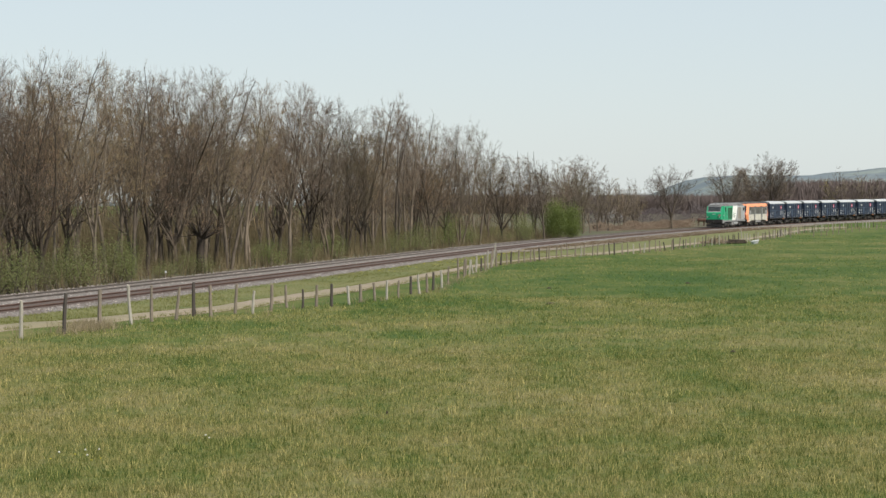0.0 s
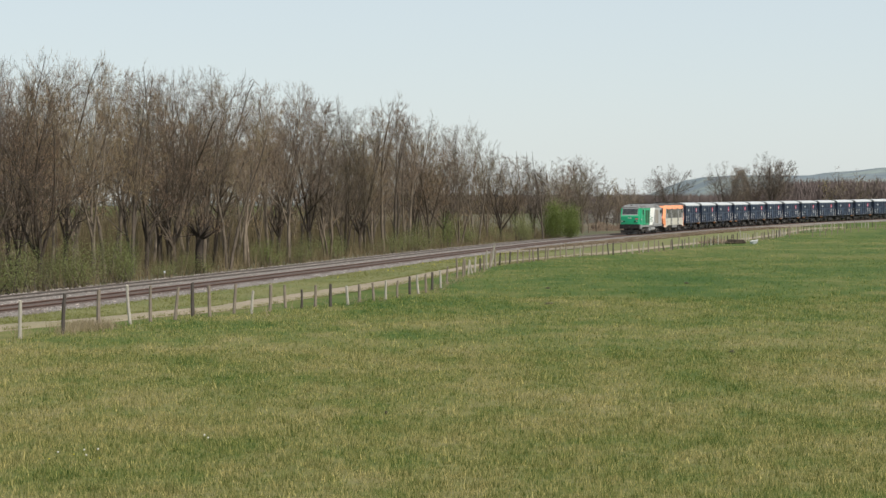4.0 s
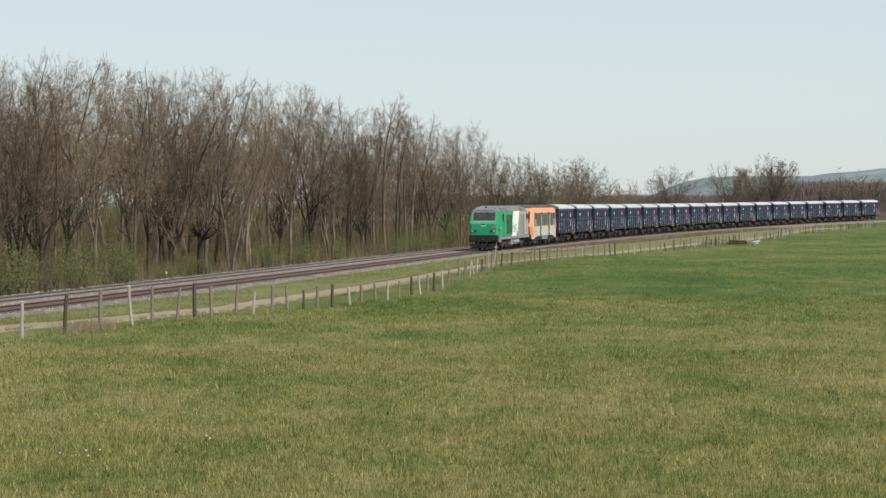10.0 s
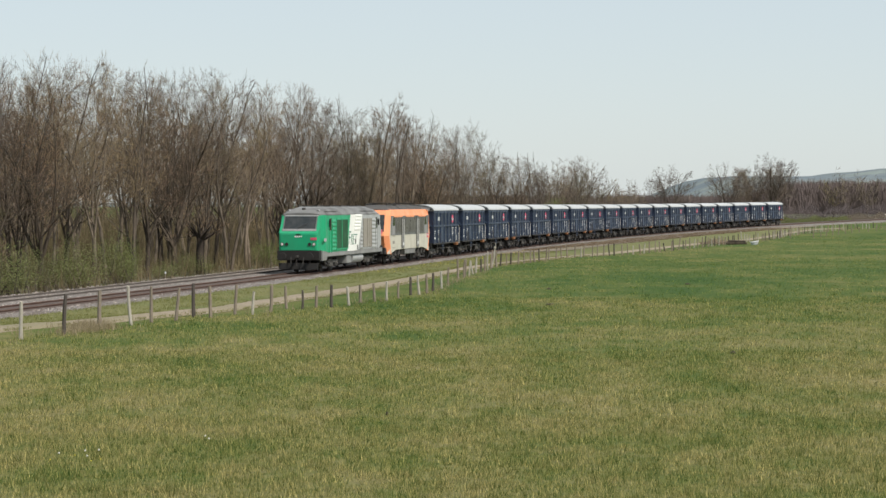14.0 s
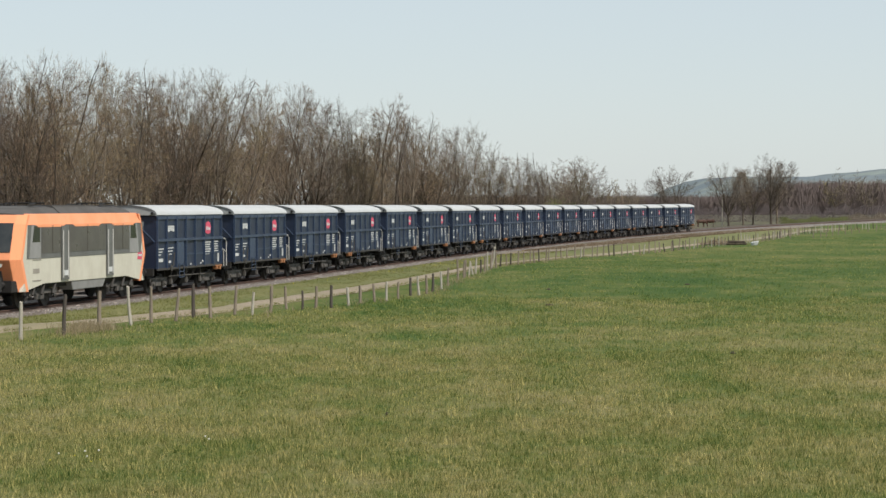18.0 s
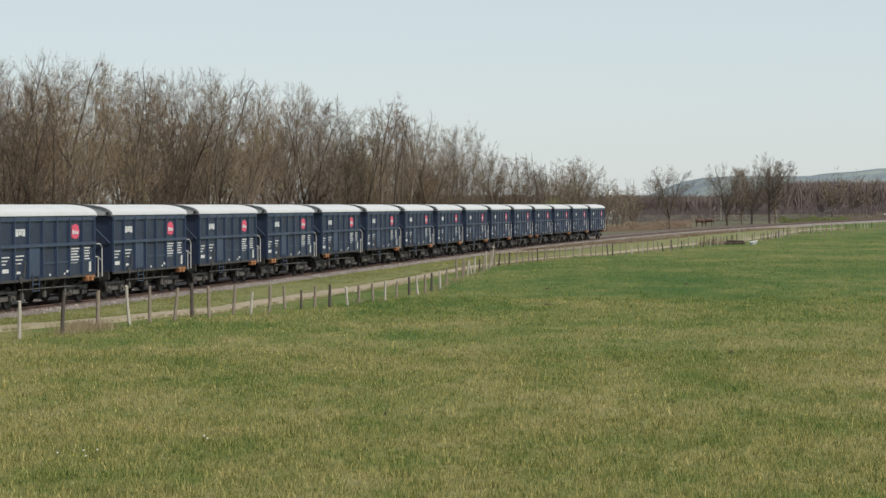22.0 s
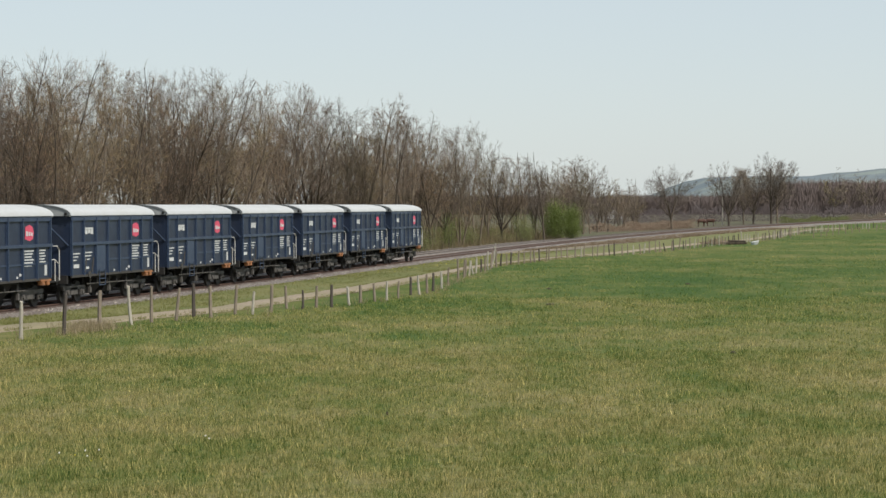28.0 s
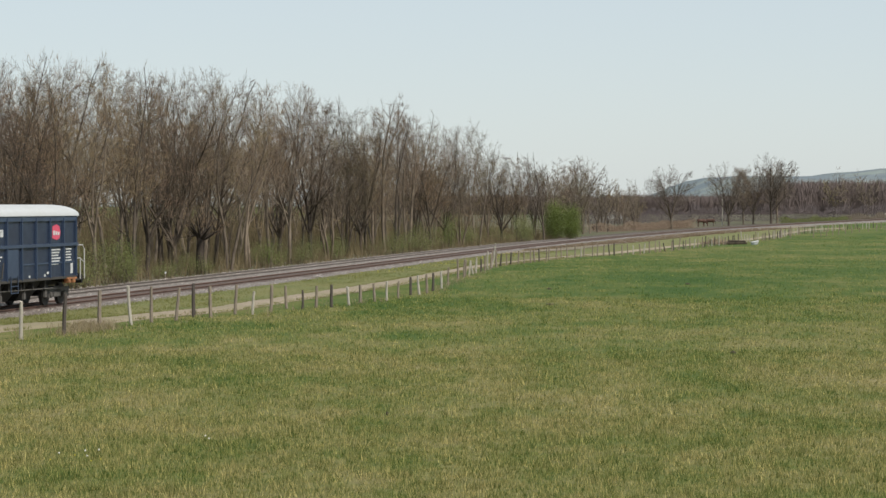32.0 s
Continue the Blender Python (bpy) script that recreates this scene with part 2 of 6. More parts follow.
def lamp_mat():
    m, nt, b = material("lamp_lens", 0.15, 0, 0.7)
    n = noise_of(nt, coords(nt), 20, 2)
    nt.links.new(ramp(nt, n, [(0.3, (0.6, 0.6, 0.55)), (0.7, (0.8, 0.8, 0.76))]), b.inputs["Base Color"])
    return m


LENS = lamp_mat()


# ---- mesh helpers ----
def box(bm, x0, x1, y0, y1, z0, z1):
    v = [bm.verts.new(c) for c in ((x0, y0, z0), (x1, y0, z0), (x1, y1, z0), (x0, y1, z0), (x0, y0, z1), (x1, y0, z1), (x1, y1, z1), (x0, y1, z1))]
    for f in ((3, 2, 1, 0), (4, 5, 6, 7), (0, 1, 5, 4), (1, 2, 6, 5), (2, 3, 7, 6), (3, 0, 4, 7)):
        bm.faces.new([v[i] for i in f])
    return v


def hexa(bm, pts):
    """A block from eight corners: four below, four above, both counter-clockwise from above."""
    v = [bm.verts.new(c) for c in pts]
    for f in ((3, 2, 1, 0), (4, 5, 6, 7), (0, 1, 5, 4), (1, 2, 6, 5), (2, 3, 7, 6), (3, 0, 4, 7)):
        bm.faces.new([v[i] for i in f])


def loft(bm, rings, caps=True, closed=True):
    rows = [[bm.verts.new(c) for c in ring] for ring in rings]
    n = len(rows[0])
    for a, b in zip(rows, rows[1:]):
        for i in range(n if closed else n - 1):
            j = (i + 1) % n
            bm.faces.new((a[i], a[j], b[j], b[i]))
    if caps:
        bm.faces.new(rows[0][::-1])
        bm.faces.new(rows[-1])


def rod(bm, p0, p1, r0, r1=None, n=8):
    p0, p1 = Vector(p0), Vector(p1)
    r1 = r0 if r1 is None else r1
    q = (p1 - p0).to_track_quat("Z", "Y")
    loft(bm, [[p + q @ Vector((math.cos(2 * math.pi * i / n) * r, math.sin(2 * math.pi * i / n) * r, 0)) for i in range(n)] for p, r in ((p0, r0), (p1, r1))])


def mesh_of(name, bm, mat, bevel=0.0, smooth=False):
    bmesh.ops.recalc_face_normals(bm, faces=bm.faces)
    if bevel:
        bmesh.ops.bevel(bm, geom=[e for e in bm.edges if len(e.link_faces) == 2 and e.calc_face_angle(0) > 0.6], offset=bevel, segments=2, affect="EDGES")
    me = bpy.data.meshes.new(name)
    bm.to_mesh(me)
    bm.free()
    me.materials.append(mat)
    if smooth:
        me.polygons.foreach_set("use_smooth", [True] * len(me.polygons))
    return me


def part(name, bm, mat, parent, label="", bevel=0.0, smooth=False):
    me = bm if isinstance(bm, bpy.types.Mesh) else mesh_of(name, bm, mat, bevel, smooth)
    ob = new(name, me)
    ob.parent = parent
    return tagged(ob, label)


def quick(name, make, mat, parent, label="", bevel=0.0, smooth=False):
    bm = bmesh.new()
    make(bm)
    return part(name, bm, mat, parent, label, bevel, smooth)


def soup(name, verts, faces, mat, smooth=False):
    me = bpy.data.meshes.new(name)
    me.from_pydata(verts if isinstance(verts, list) else verts.tolist(), [], faces if isinstance(faces, list) else faces.tolist())
    me.materials.append(mat)
    if smooth:
        me.polygons.foreach_set("use_smooth", [True] * len(me.polygons))
    return me


# ---- plan ----
TH = (0.1921394, -0.00039944, 3.99764e-6, -2.4791e-9)


def heading(s):
    """Bearing of the line from +y towards +x, in radians, s metres along it."""
    c = min(max(s, -20.0), 420.0)
    h = TH[0] + TH[1] * c + TH[2] * c * c + TH[3] * c ** 3
    return h + (s - c) * (0.0015 if s > 420 else 0.0)


def line_points():
    pts, x, y = {}, -18.6915, 91.0709
    for i in range(-40, 1400):                      # half-metre steps
        pts[i] = (x, y)
        h = heading(i * 0.5 + 0.25)
        x, y = x + 0.5 * math.sin(h), y + 0.5 * math.cos(h)
    x, y = pts[-40]
    h = heading(-20)
    for i in range(-41, -700, -1):
        x, y = x - 0.5 * math.sin(h), y - 0.5 * math.cos(h)
        pts[i] = (x, y)
    return pts


LINE = line_points()


def on_line(s, off=0.0, up=0.0):
    """A point beside the line: off metres to the meadow's side, up metres over the sleepers."""
    i = math.floor(s * 2)
    f = s * 2 - i
    (x0, y0), (x1, y1) = LINE[i], LINE[i + 1]
    h = heading(s)
    z = 0.0003 * s + 1.6616e-5 * max(s - 150, 0) ** 2 if s > 0 else 0.0
    if s > 480:
        z = 0.0003 * 480 + 1.6616e-5 * 330 ** 2 + (s - 480) * 0.004
    return Vector((x0 + (x1 - x0) * f + off * math.cos(h), y0 + (y1 - y0) * f - off * math.sin(h), z + up))


def land(x, y):
    z = 1.66e-5 * max(min(y, 480) - 262, 0) ** 2
    if y > 480:
        z += 1.5 * (1 - math.exp(-(y - 480) * 0.0072 / 1.5))
    return z - 0.1


RAIL_Z = 0.17
# ---- setting ----
def sheet(name, xs, ys, height, mat, label, category):
    verts = [(x, y, height(x, y)) for y in ys for x in xs]
    n = len(xs)
    faces = [(j * n + i, j * n + i + 1, (j + 1) * n + i + 1, (j + 1) * n + i) for j in range(len(ys) - 1) for i in range(n - 1)]
    ob = new(name, soup(name, verts, faces, mat, True))
    return tagged(ob, label, category, kind="structure")


def meadow_z(x, y):
    near = max(0.0, 1 - abs(y - 110) / 160)
    return land(x, y) + 0.05 * near * noise.noise((x * 0.08, y * 0.05, 3.1))


GX = [-4500, -2500, -1200, -600, -300, -150] + [-80 + 4 * i for i in range(51)] + [150, 220, 320, 600, 1200, 2500, 4500]
GY = [-300, -100, -30] + [4 * i for i in range(0, 131)] + [560, 620, 700, 800, 950, 1200, 1700, 2500, 3600, 4700]
sheet("ground", GX, GY, meadow_z, PASTURE, "wide pasture of green and straw-coloured short grass", "meadow")


def ribbon(name, rows, mat, label, category, kind="structure"):
    """A sheet between cross rows of points."""
    n = len(rows[0])
    verts = [tuple(p) for row in rows for p in row]
    faces = [(j * n + i, j * n + i + 1, (j + 1) * n + i + 1, (j + 1) * n + i) for j in range(len(rows) - 1) for i in range(n - 1)]
    return tagged(new(name, soup(name, verts, faces, mat, False)), label, category, kind=kind)


def ballast_rows():
    rows, rnd = [], random.Random(4)
    s = -110.0
    while s < 640:
        row = []
        for off, up in ((-6.3, None), (-5.3, 0.03), (-4.6, 0.07), (-4.3, 0.05), (-3.7, 0.06), (-3.1, 0.05), (-2.8, 0.07), (-1.85, 0.06), (-0.9, 0.07), (-0.6, 0.05), (0, 0.06), (0.6, 0.05), (0.9, 0.07), (1.4, 0.03), (2.05, None)):
            p = on_line(s, off + rnd.uniform(-0.06, 0.06), 0)
            p.z = land(p.x, p.y) - 0.03 if up is None else p.z + up + rnd.uniform(-0.012, 0.012)
            row.append(p)
        rows.append(row)
        s += 0.8 if s < 160 else 3.0
    return rows


ribbon("ballast_bed", ballast_rows(), BALLAST, "grey stone ballast bed of a double railway line", "ballast")


def stained_rows():
    rows, rnd = [], random.Random(14)
    s = -110.0
    while s < 640:
        rows.append([on_line(s, off + rnd.uniform(-0.1, 0.1), up + rnd.uniform(-0.01, 0.012)) for off, up in ((-1.35, 0.045), (-1.05, 0.082), (-0.6, 0.078), (0, 0.082), (0.6, 0.078), (0.98, 0.084), (1.22, 0.045))])
        s += 0.8 if s < 160 else 3.0
    return rows


ribbon("stained_ballast", stained_rows(), BALLASTRUST, "rust-stained dark brown ballast between the near rails", "ballast")


def ballast_stones():
    rnd = np.random.RandomState(7)
    verts, faces = [], []
    octa = np.array([(1, 0, 0), (0, 1, 0), (-1, 0, 0), (0, -1, 0), (0, 0, 1), (0, 0, -1)], float)
    tri = ((0, 1, 4), (1, 2, 4), (2, 3, 4), (3, 0, 4))
    for i in range(21000):
        s = -24 + 190 * rnd.rand() ** 1.5
        off = rnd.uniform(-6.0, 2.2)
        if abs(off + 0.05) < 1.15:
            continue
        p = on_line(s, off)
        if off > 1.45:
            p.z += (off - 1.45) / 0.6 * (land(p.x, p.y) - p.z - 0.05)
        a = rnd.rand() * 6.28
        size = rnd.uniform(0.025, 0.06)
        q = octa * (size * np.array([rnd.uniform(0.8, 1.5), rnd.uniform(0.7, 1.2), rnd.uniform(0.6, 1.0)]))
        c, sn = math.cos(a), math.sin(a)
        n = len(verts)
        verts += [(p.x + c * x - sn * y, p.y + sn * x + c * y, p.z + 0.05 + z) for x, y, z in q]
        faces += [(n + i0, n + i1, n + i2) for i0, i1, i2 in tri]
    ob = new("ballast_stones", soup("ballast_stones", verts, faces, STONES))
    tagged(ob, "loose pale grey crushed stones along the railway", "stones", kind="stuff")


ballast_stones()


def track(name, off, label, railmat):
    """A track: two rails of real section, and sleepers half sunk into the ballast."""
    top = tagged(new(name), label, "railway track", "railway tracks")
    for side in (-0.7525, 0.7525):
        verts, faces = [], []
        sec = ((-0.07, 0.0), (0.07, 0.0), (0.07, 0.015), (0.012, 0.04), (0.012, 0.125), (0.036, 0.135), (0.036, 0.168), (-0.036, 0.168), (-0.036, 0.135), (-0.012, 0.125), (-0.012, 0.04), (-0.07, 0.015))
        s, k = -110.0, len(sec)
        while s < 640:
            for o, z in sec:
                verts.append(tuple(on_line(s, off + side + o, z)))
            s += 2.0
        rows = len(verts) // k
        faces = [(r * k + i, r * k + (i + 1) % k, (r + 1) * k + (i + 1) % k, (r + 1) * k + i) for r in range(rows - 1) for i in range(k)]
        part("rail", soup("rail", verts, faces, railmat), None, top)
    bm = bmesh.new()
    hexa(bm, ((-0.14, -1.27, -0.1), (0.14, -1.27, -0.1), (0.14, 1.27, -0.1), (-0.14, 1.27, -0.1), (-0.12, -1.25, 0.05), (0.12, -1.25, 0.05), (0.12, 1.25, 0.05), (-0.12, 1.25, 0.05)))
    near = mesh_of("sleeper", bm, SLEEPER)
    verts, faces = [], []
    for i in range(500):
        s = -20.0 + 0.6 * i
        if i < 150:
            o = part("sleeper", near, None, top)
            o.matrix_basis = Matrix.LocRotScale(on_line(s, off, 0.005), Euler((0, 0, math.pi / 2 - heading(s))), None)
            continue
        n = len(verts)
        for ds, o, z in ((-0.12, -1.25, 0.05), (0.12, -1.25, 0.05), (0.12, 1.25, 0.05), (-0.12, 1.25, 0.05), (-0.14, -1.27, -0.1), (0.14, -1.27, -0.1), (0.14, 1.27, -0.1), (-0.14, 1.27, -0.1)):
            verts.append(tuple(on_line(s + ds, off + o, z + 0.005)))
        faces += [tuple(n + i for i in f) for f in ((0, 1, 2, 3), (0, 4, 5, 1), (1, 5, 6, 2), (2, 6, 7, 3), (3, 7, 4, 0))]
    tagged(part("sleeper_far", soup("sleeper_far", verts, faces, SLEEPER), None, top), kind="stuff")
    return top


track("railway_track", 0.0, "rust-brown railway track on grey ballast, used by the train", RUST)
track("railway_track", -3.7, "second railway track of dull steel rails on grey ballast", DULLRAIL)


def smooth_way(pts, step):
    """Points every step metres along a smooth line through pts."""
    out = []
    p = [Vector(pts[0]) * 2 - Vector(pts[1])] + [Vector(q) for q in pts] + [Vector(pts[-1]) * 2 - Vector(pts[-2])]
    for a, b, c, d in zip(p, p[1:], p[2:], p[3:]):
        n = max(1, round((c - b).length / step))
        for i in range(n):
            t = i / n
            out.append(0.5 * ((2 * b) + (c - a) * t + (2 * a - 5 * b + 4 * c - d) * t * t + (3 * b - a - 3 * c + d) * t ** 3))
    return out + [p[-2]]


PATH = [(-31, 30), (-24, 55), (-16.1, 81.5), (-14.5, 84.5), (-12.9, 88.3), (-11.3, 92.8), (-9.4, 97.7), (-7.6, 106.9), (-5.4, 117), (-2.75, 130.5), (0.6, 152),
        (3.4, 168), (8, 186), (13.5, 203), (17.7, 217), (31, 266), (37, 283), (44.5, 312), (61, 378), (72, 405)]


def path_rows():
    way, rows, rnd = smooth_way(PATH, 1.5), [], random.Random(2)
    for i, p in enumerate(way):
        d = (way[min(i + 1, len(way) - 1)] - way[max(i - 1, 0)]).normalized()
        side = Vector((d.y, -d.x))
        w = (0.66 if p.y < 125 else max(0.42, 0.66 - (p.y - 125) * 0.005)) + 0.12 * noise.noise((p.x * 0.3, p.y * 0.3, 0))
        row = []
        for o, z in ((-w - 0.25, -0.06), (-w, 0.03), (-w * 0.45, 0.055), (0, 0.07), (w * 0.45, 0.055), (w, 0.03), (w + 0.25, -0.06)):
            q = p + side * (o + rnd.uniform(-0.07, 0.07))
            row.append((q.x, q.y, land(q.x, q.y) + 0.07 + z))
        rows.append(row)
    return rows


ribbon("gravel_path", path_rows(), GRAVEL, "pale beige gravel farm track beside the fence", "path")


def strip(s0, s1, offs, lift):
    rows = []
    s = s0
    while s <= s1:
        k = min(1.0, (s - s0) / 25)
        row = []
        for o in offs:
            p = on_line(s, offs[0] + (o - offs[0]) * k + 0.15 * noise.noise((s * 0.4, o, 0)))
            row.append((p.x, p.y, land(p.x, p.y) + lift + 0.03 * noise.noise((p.x, p.y, 2))))
        rows.append(row)
        s += 3.0
    return rows




def verge_rows():
    """The uneven ground between the ballast and the farm track."""
    way, rows = [q for q in smooth_way(PATH, 3.0) if q.y > 55], []
    s = -40.0
    for q in way:
        while s < 360 and (on_line(s + 1, 0).xy - q).length < (on_line(s, 0).xy - q).length:
            s += 1.0
        a = on_line(s, 1.95)
        row = []
        for k in range(7):
            p = a.xy.lerp(q, 0.02 + 0.95 * k / 6)
            row.append((p.x, p.y, land(p.x, p.y) + 0.06 + 0.04 * noise.noise((p.x * 0.7, p.y * 0.7, 4))))
        rows.append(row)
    return rows


ribbon("railway_verge", verge_rows(), VERGEGROUND, "dull yellow-green and brown verge beside the railway", "verge")
ribbon("dry_bank", strip(92, 330, (1.9, 3.2, 5.0, 6.6), 0.11), DRYBANK, "dry brown earth bank between the line and the farm track", "bank")
ribbon("fallow_field", strip(170, 560, (-6.2, -14, -30, -60, -110, -190), 0.05), FALLOW, "dull brown fallow field behind the railway", "field")

# ---- train ----
def speed_line(t):
    """Where the first wagon's front coupling stands, in metres along the line."""
    return 307.54 - 16.69726 * t - 0.0234246 * t * t - 0.000367507 * t ** 3


WAGON, LOCO_A, LOCO_B = 13.2351, 20.28, 17.71
MID = WAGON / 2


def wheelset(name, parent, x, r, mat=GREYIRON):
    def make(bm):
        for y in (-0.75, 0.75):
            s = 1 if y > 0 else -1
            for a, b, ra in ((0.0, 0.10, r), (-0.03, 0.0, r + 0.028)):
                rod(bm, (0, y + s * a, 0), (0, y + s * b, 0), ra, n=20)
            rod(bm, (0, y + s * 0.10, 0), (0, y + s * 0.13, 0), r * 0.5, n=12)
            box(bm, -r * 0.86, r * 0.86, y + s * 0.10, y + s * 0.115, -0.04, 0.04)
        rod(bm, (0, -1.05, 0), (0, 1.05, 0), 0.08, n=10)
    ob = quick(name, make, mat, parent)
    ob.location = (x, 0, r)
    return ob


def bogie(parent, x, base, r=0.46, outer=1.05, label="", mat=BLACKIRON, big=False):
    """A bogie: side frames with axle boxes and springs, and two wheelsets that turn."""
    def frame_part(bm):
        for s in (-1, 1):
            y0, y1 = sorted((s * outer, s * (outer - 0.12)))
            h = base / 2
            hexa(bm, ((-h - 0.45, y0, 0.56), (h + 0.45, y0, 0.56), (h + 0.45, y1, 0.56), (-h - 0.45, y1, 0.56),
                      (-h - 0.5, y0, 0.74), (h + 0.5, y0, 0.74), (h + 0.5, y1, 0.74), (-h - 0.5, y1, 0.74)))
            box(bm, -0.42, 0.42, y0, y1, 0.34, 0.66)
            for e in (-h, h):
                box(bm, e - 0.17, e + 0.17, y0 - 0.03, y1 + 0.03, r - 0.15, r + 0.17)
                rod(bm, (e, s * (outer + 0.02), r), (e, s * (outer + 0.09), r), 0.11, n=10)
        box(bm, -0.25, 0.25, -outer + 0.05, outer - 0.05, 0.5, 0.8)
    b = quick("bogie", frame_part, mat, parent, label, bevel=0.012)
    b.location = (x, 0, 0)
    for e in (-base / 2, base / 2):
        for s in (-1, 1):
            for k in (-0.27, 0.27):
                quick("spring", lambda bm: [rod(bm, (e + k, s * (outer - 0.02), 0.34 + 0.06 * i), (e + k, s * (outer - 0.02), 0.375 + 0.06 * i), 0.085, n=8) for i in range(4)], GREYIRON, b)
    for e in (-base / 2, base / 2):
        wheelset("wheelset", b, e, r)
    return b


def buffer(parent, x, s, z=1.05):
    d = 1 if x > 0 else -1

    def make(bm):
        rod(bm, (x - d * 0.62, s * 0.875, z), (x - d * 0.2, s * 0.875, z), 0.12, n=12)
        rod(bm, (x - d * 0.2, s * 0.875, z), (x - d * 0.06, s * 0.875, z), 0.085, n=12)
        rod(bm, (x - d * 0.06, s * 0.875, z), (x - d * 0.005, s * 0.875, z), 0.235, 0.22, n=16)
    quick("buffer", make, BLACKIRON, parent)


def side_plate(bm, s, pts, y, thick=0.012):
    """A flat plate on a vehicle's side; pts are (x, z) round its edge."""
    a, b = (s * y, s * (y + thick))
    lo = [bm.verts.new((x, a, z)) for x, z in pts]
    hi = [bm.verts.new((x, b, z)) for x, z in pts]
    n = len(pts)
    bm.faces.new(lo)
    bm.faces.new(hi[::-1])
    for i in range(n):
        bm.faces.new((lo[i], hi[i], hi[(i + 1) % n], lo[(i + 1) % n]))


def rect(x0, x1, z0, z1):
    return ((x0, z0), (x1, z0), (x1, z1), (x0, z1))


def make_wagon():
    X = lambda v: v - MID
    w = tagged(new("freight_wagon"), "dark navy-blue bogie freight wagon with a white arched roof", "wagon", "wagons of the train")
    B0, B1, HW = 0.72, 11.6, 1.40
    pitch = (B1 - B0) / 7

    def shell(bm):
        # hopper shell: upright sides, floor raised over the bogies
        hexa(bm, ((X(B0), -HW, 1.2), (X(B1), -HW, 1.2), (X(B1), HW, 1.2), (X(B0), HW, 1.2),
                  (X(B0), -HW, 3.76), (X(B1), -HW, 3.76), (X(B1), HW, 3.76), (X(B0), HW, 3.76)))
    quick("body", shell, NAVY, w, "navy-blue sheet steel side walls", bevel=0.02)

    def under(bm):
        box(bm, X(3.9), X(8.6), -0.75, 0.75, 0.62, 1.02)
        box(bm, X(0.45), X(12.85), -0.28, 0.28, 0.78, 1.02)
        for k in (4.3, 5.6, 6.9, 8.2):
            box(bm, X(k), X(k + 0.1), -1.3, 1.3, 0.8, 1.02)
        rod(bm, (X(5.0), 0.6, 0.72), (X(6.4), 0.6, 0.72), 0.18, n=10)
    quick("underframe", under, BLACKIRON, w)
    for a in (4.05, 6.35):
        quick("discharge_chute", lambda bm: hexa(bm, ((X(a + 0.35), -0.62, 0.30), (X(a + 1.75), -0.62, 0.30), (X(a + 1.75), 0.62, 0.30), (X(a + 0.35), 0.62, 0.30),
              (X(a), -1.25, 1.2), (X(a + 2.1), -1.25, 1.2), (X(a + 2.1), 1.25, 1.2), (X(a), 1.25, 1.2))), BLACKIRON, w, "black tapered discharge chute", bevel=0.015)
    for a in (3.75, 6.25, 8.6):
        quick("brake_hanger", lambda bm: [rod(bm, (X(a), -1.18, 0.45), (X(a), -1.18, 1.2), 0.03, n=6), box(bm, X(a - 0.09), X(a + 0.09), -1.22, -1.12, 0.38, 0.62)], DUSTY, w)
    quick("brake_pipe", lambda bm: rod(bm, (X(3.2), -1.22, 0.78), (X(9.3), -1.22, 0.74), 0.028, n=6), DUSTY, w)
    bm = bmesh.new()
    box(bm, -0.045, 0.045, -0.085, 0.0, 1.18, 3.72)
    box(bm, -0.085, 0.085, -0.02, 0.0, 1.18, 3.72)
    rib = mesh_of("rib", bm, NAVYLIT, 0.008)
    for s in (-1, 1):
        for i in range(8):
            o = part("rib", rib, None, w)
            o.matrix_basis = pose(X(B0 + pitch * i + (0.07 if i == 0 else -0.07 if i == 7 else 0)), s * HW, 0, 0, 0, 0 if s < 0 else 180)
        quick("top_rail", lambda bm: box(bm, X(B0 - 0.05), X(B1 + 0.05), s * HW - 0.06, s * HW + 0.1 * s + 0.06, 3.58, 3.80), NAVYLIT, w, bevel=0.015)
        quick("waist_rail", lambda bm: box(bm, X(B0), X(B1 + 0.12), *sorted((s * HW, s * (HW + 0.09))), 2.50, 2.64), NAVYLIT, w, bevel=0.012)
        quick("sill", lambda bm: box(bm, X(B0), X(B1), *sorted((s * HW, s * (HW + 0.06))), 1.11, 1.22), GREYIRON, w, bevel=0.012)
        quick("lower_rail", lambda bm: [box(bm, X(B0 + pitch * i + 0.09), X(B0 + pitch * (i + 1) - 0.09), *sorted((s * HW, s * (HW + 0.03))), 1.78, 1.85) for i in range(3, 7)], NAVYLIT, w)
        # markings as plain shapes
        y = HW + 0.004
        quick("white_mark", lambda bm: [side_plate(bm, s, rect(X(B0 + pitch + 0.22 + 0.36 * k), X(B0 + pitch + 0.52 + 0.36 * k), 2.98 + 0.04 * (k % 2), 3.26), y) for k in range(3)]
              + [side_plate(bm, s, rect(X(B0 + pitch + 0.2), X(B0 + pitch + 1.2), 3.20, 3.27), y + 0.013)], WHITEP, w, "white company mark as plain shapes")
        quick("red_mark", lambda bm: side_plate(bm, s, ((X(8.82), 2.86), (X(9.3), 2.78), (X(9.66), 2.86), (X(9.76), 3.12), (X(9.62), 3.36), (X(9.3), 3.44), (X(8.86), 3.36)), y), REDP, w, "red company mark as a plain shape")
        quick("red_mark_stripe", lambda bm: [side_plate(bm, s, rect(X(8.9 + 0.26 * k), X(9.08 + 0.26 * k), 2.99, 3.18 - 0.03 * k), y + 0.014) for k in range(3)], WHITEP, w, "white bars on the red mark")

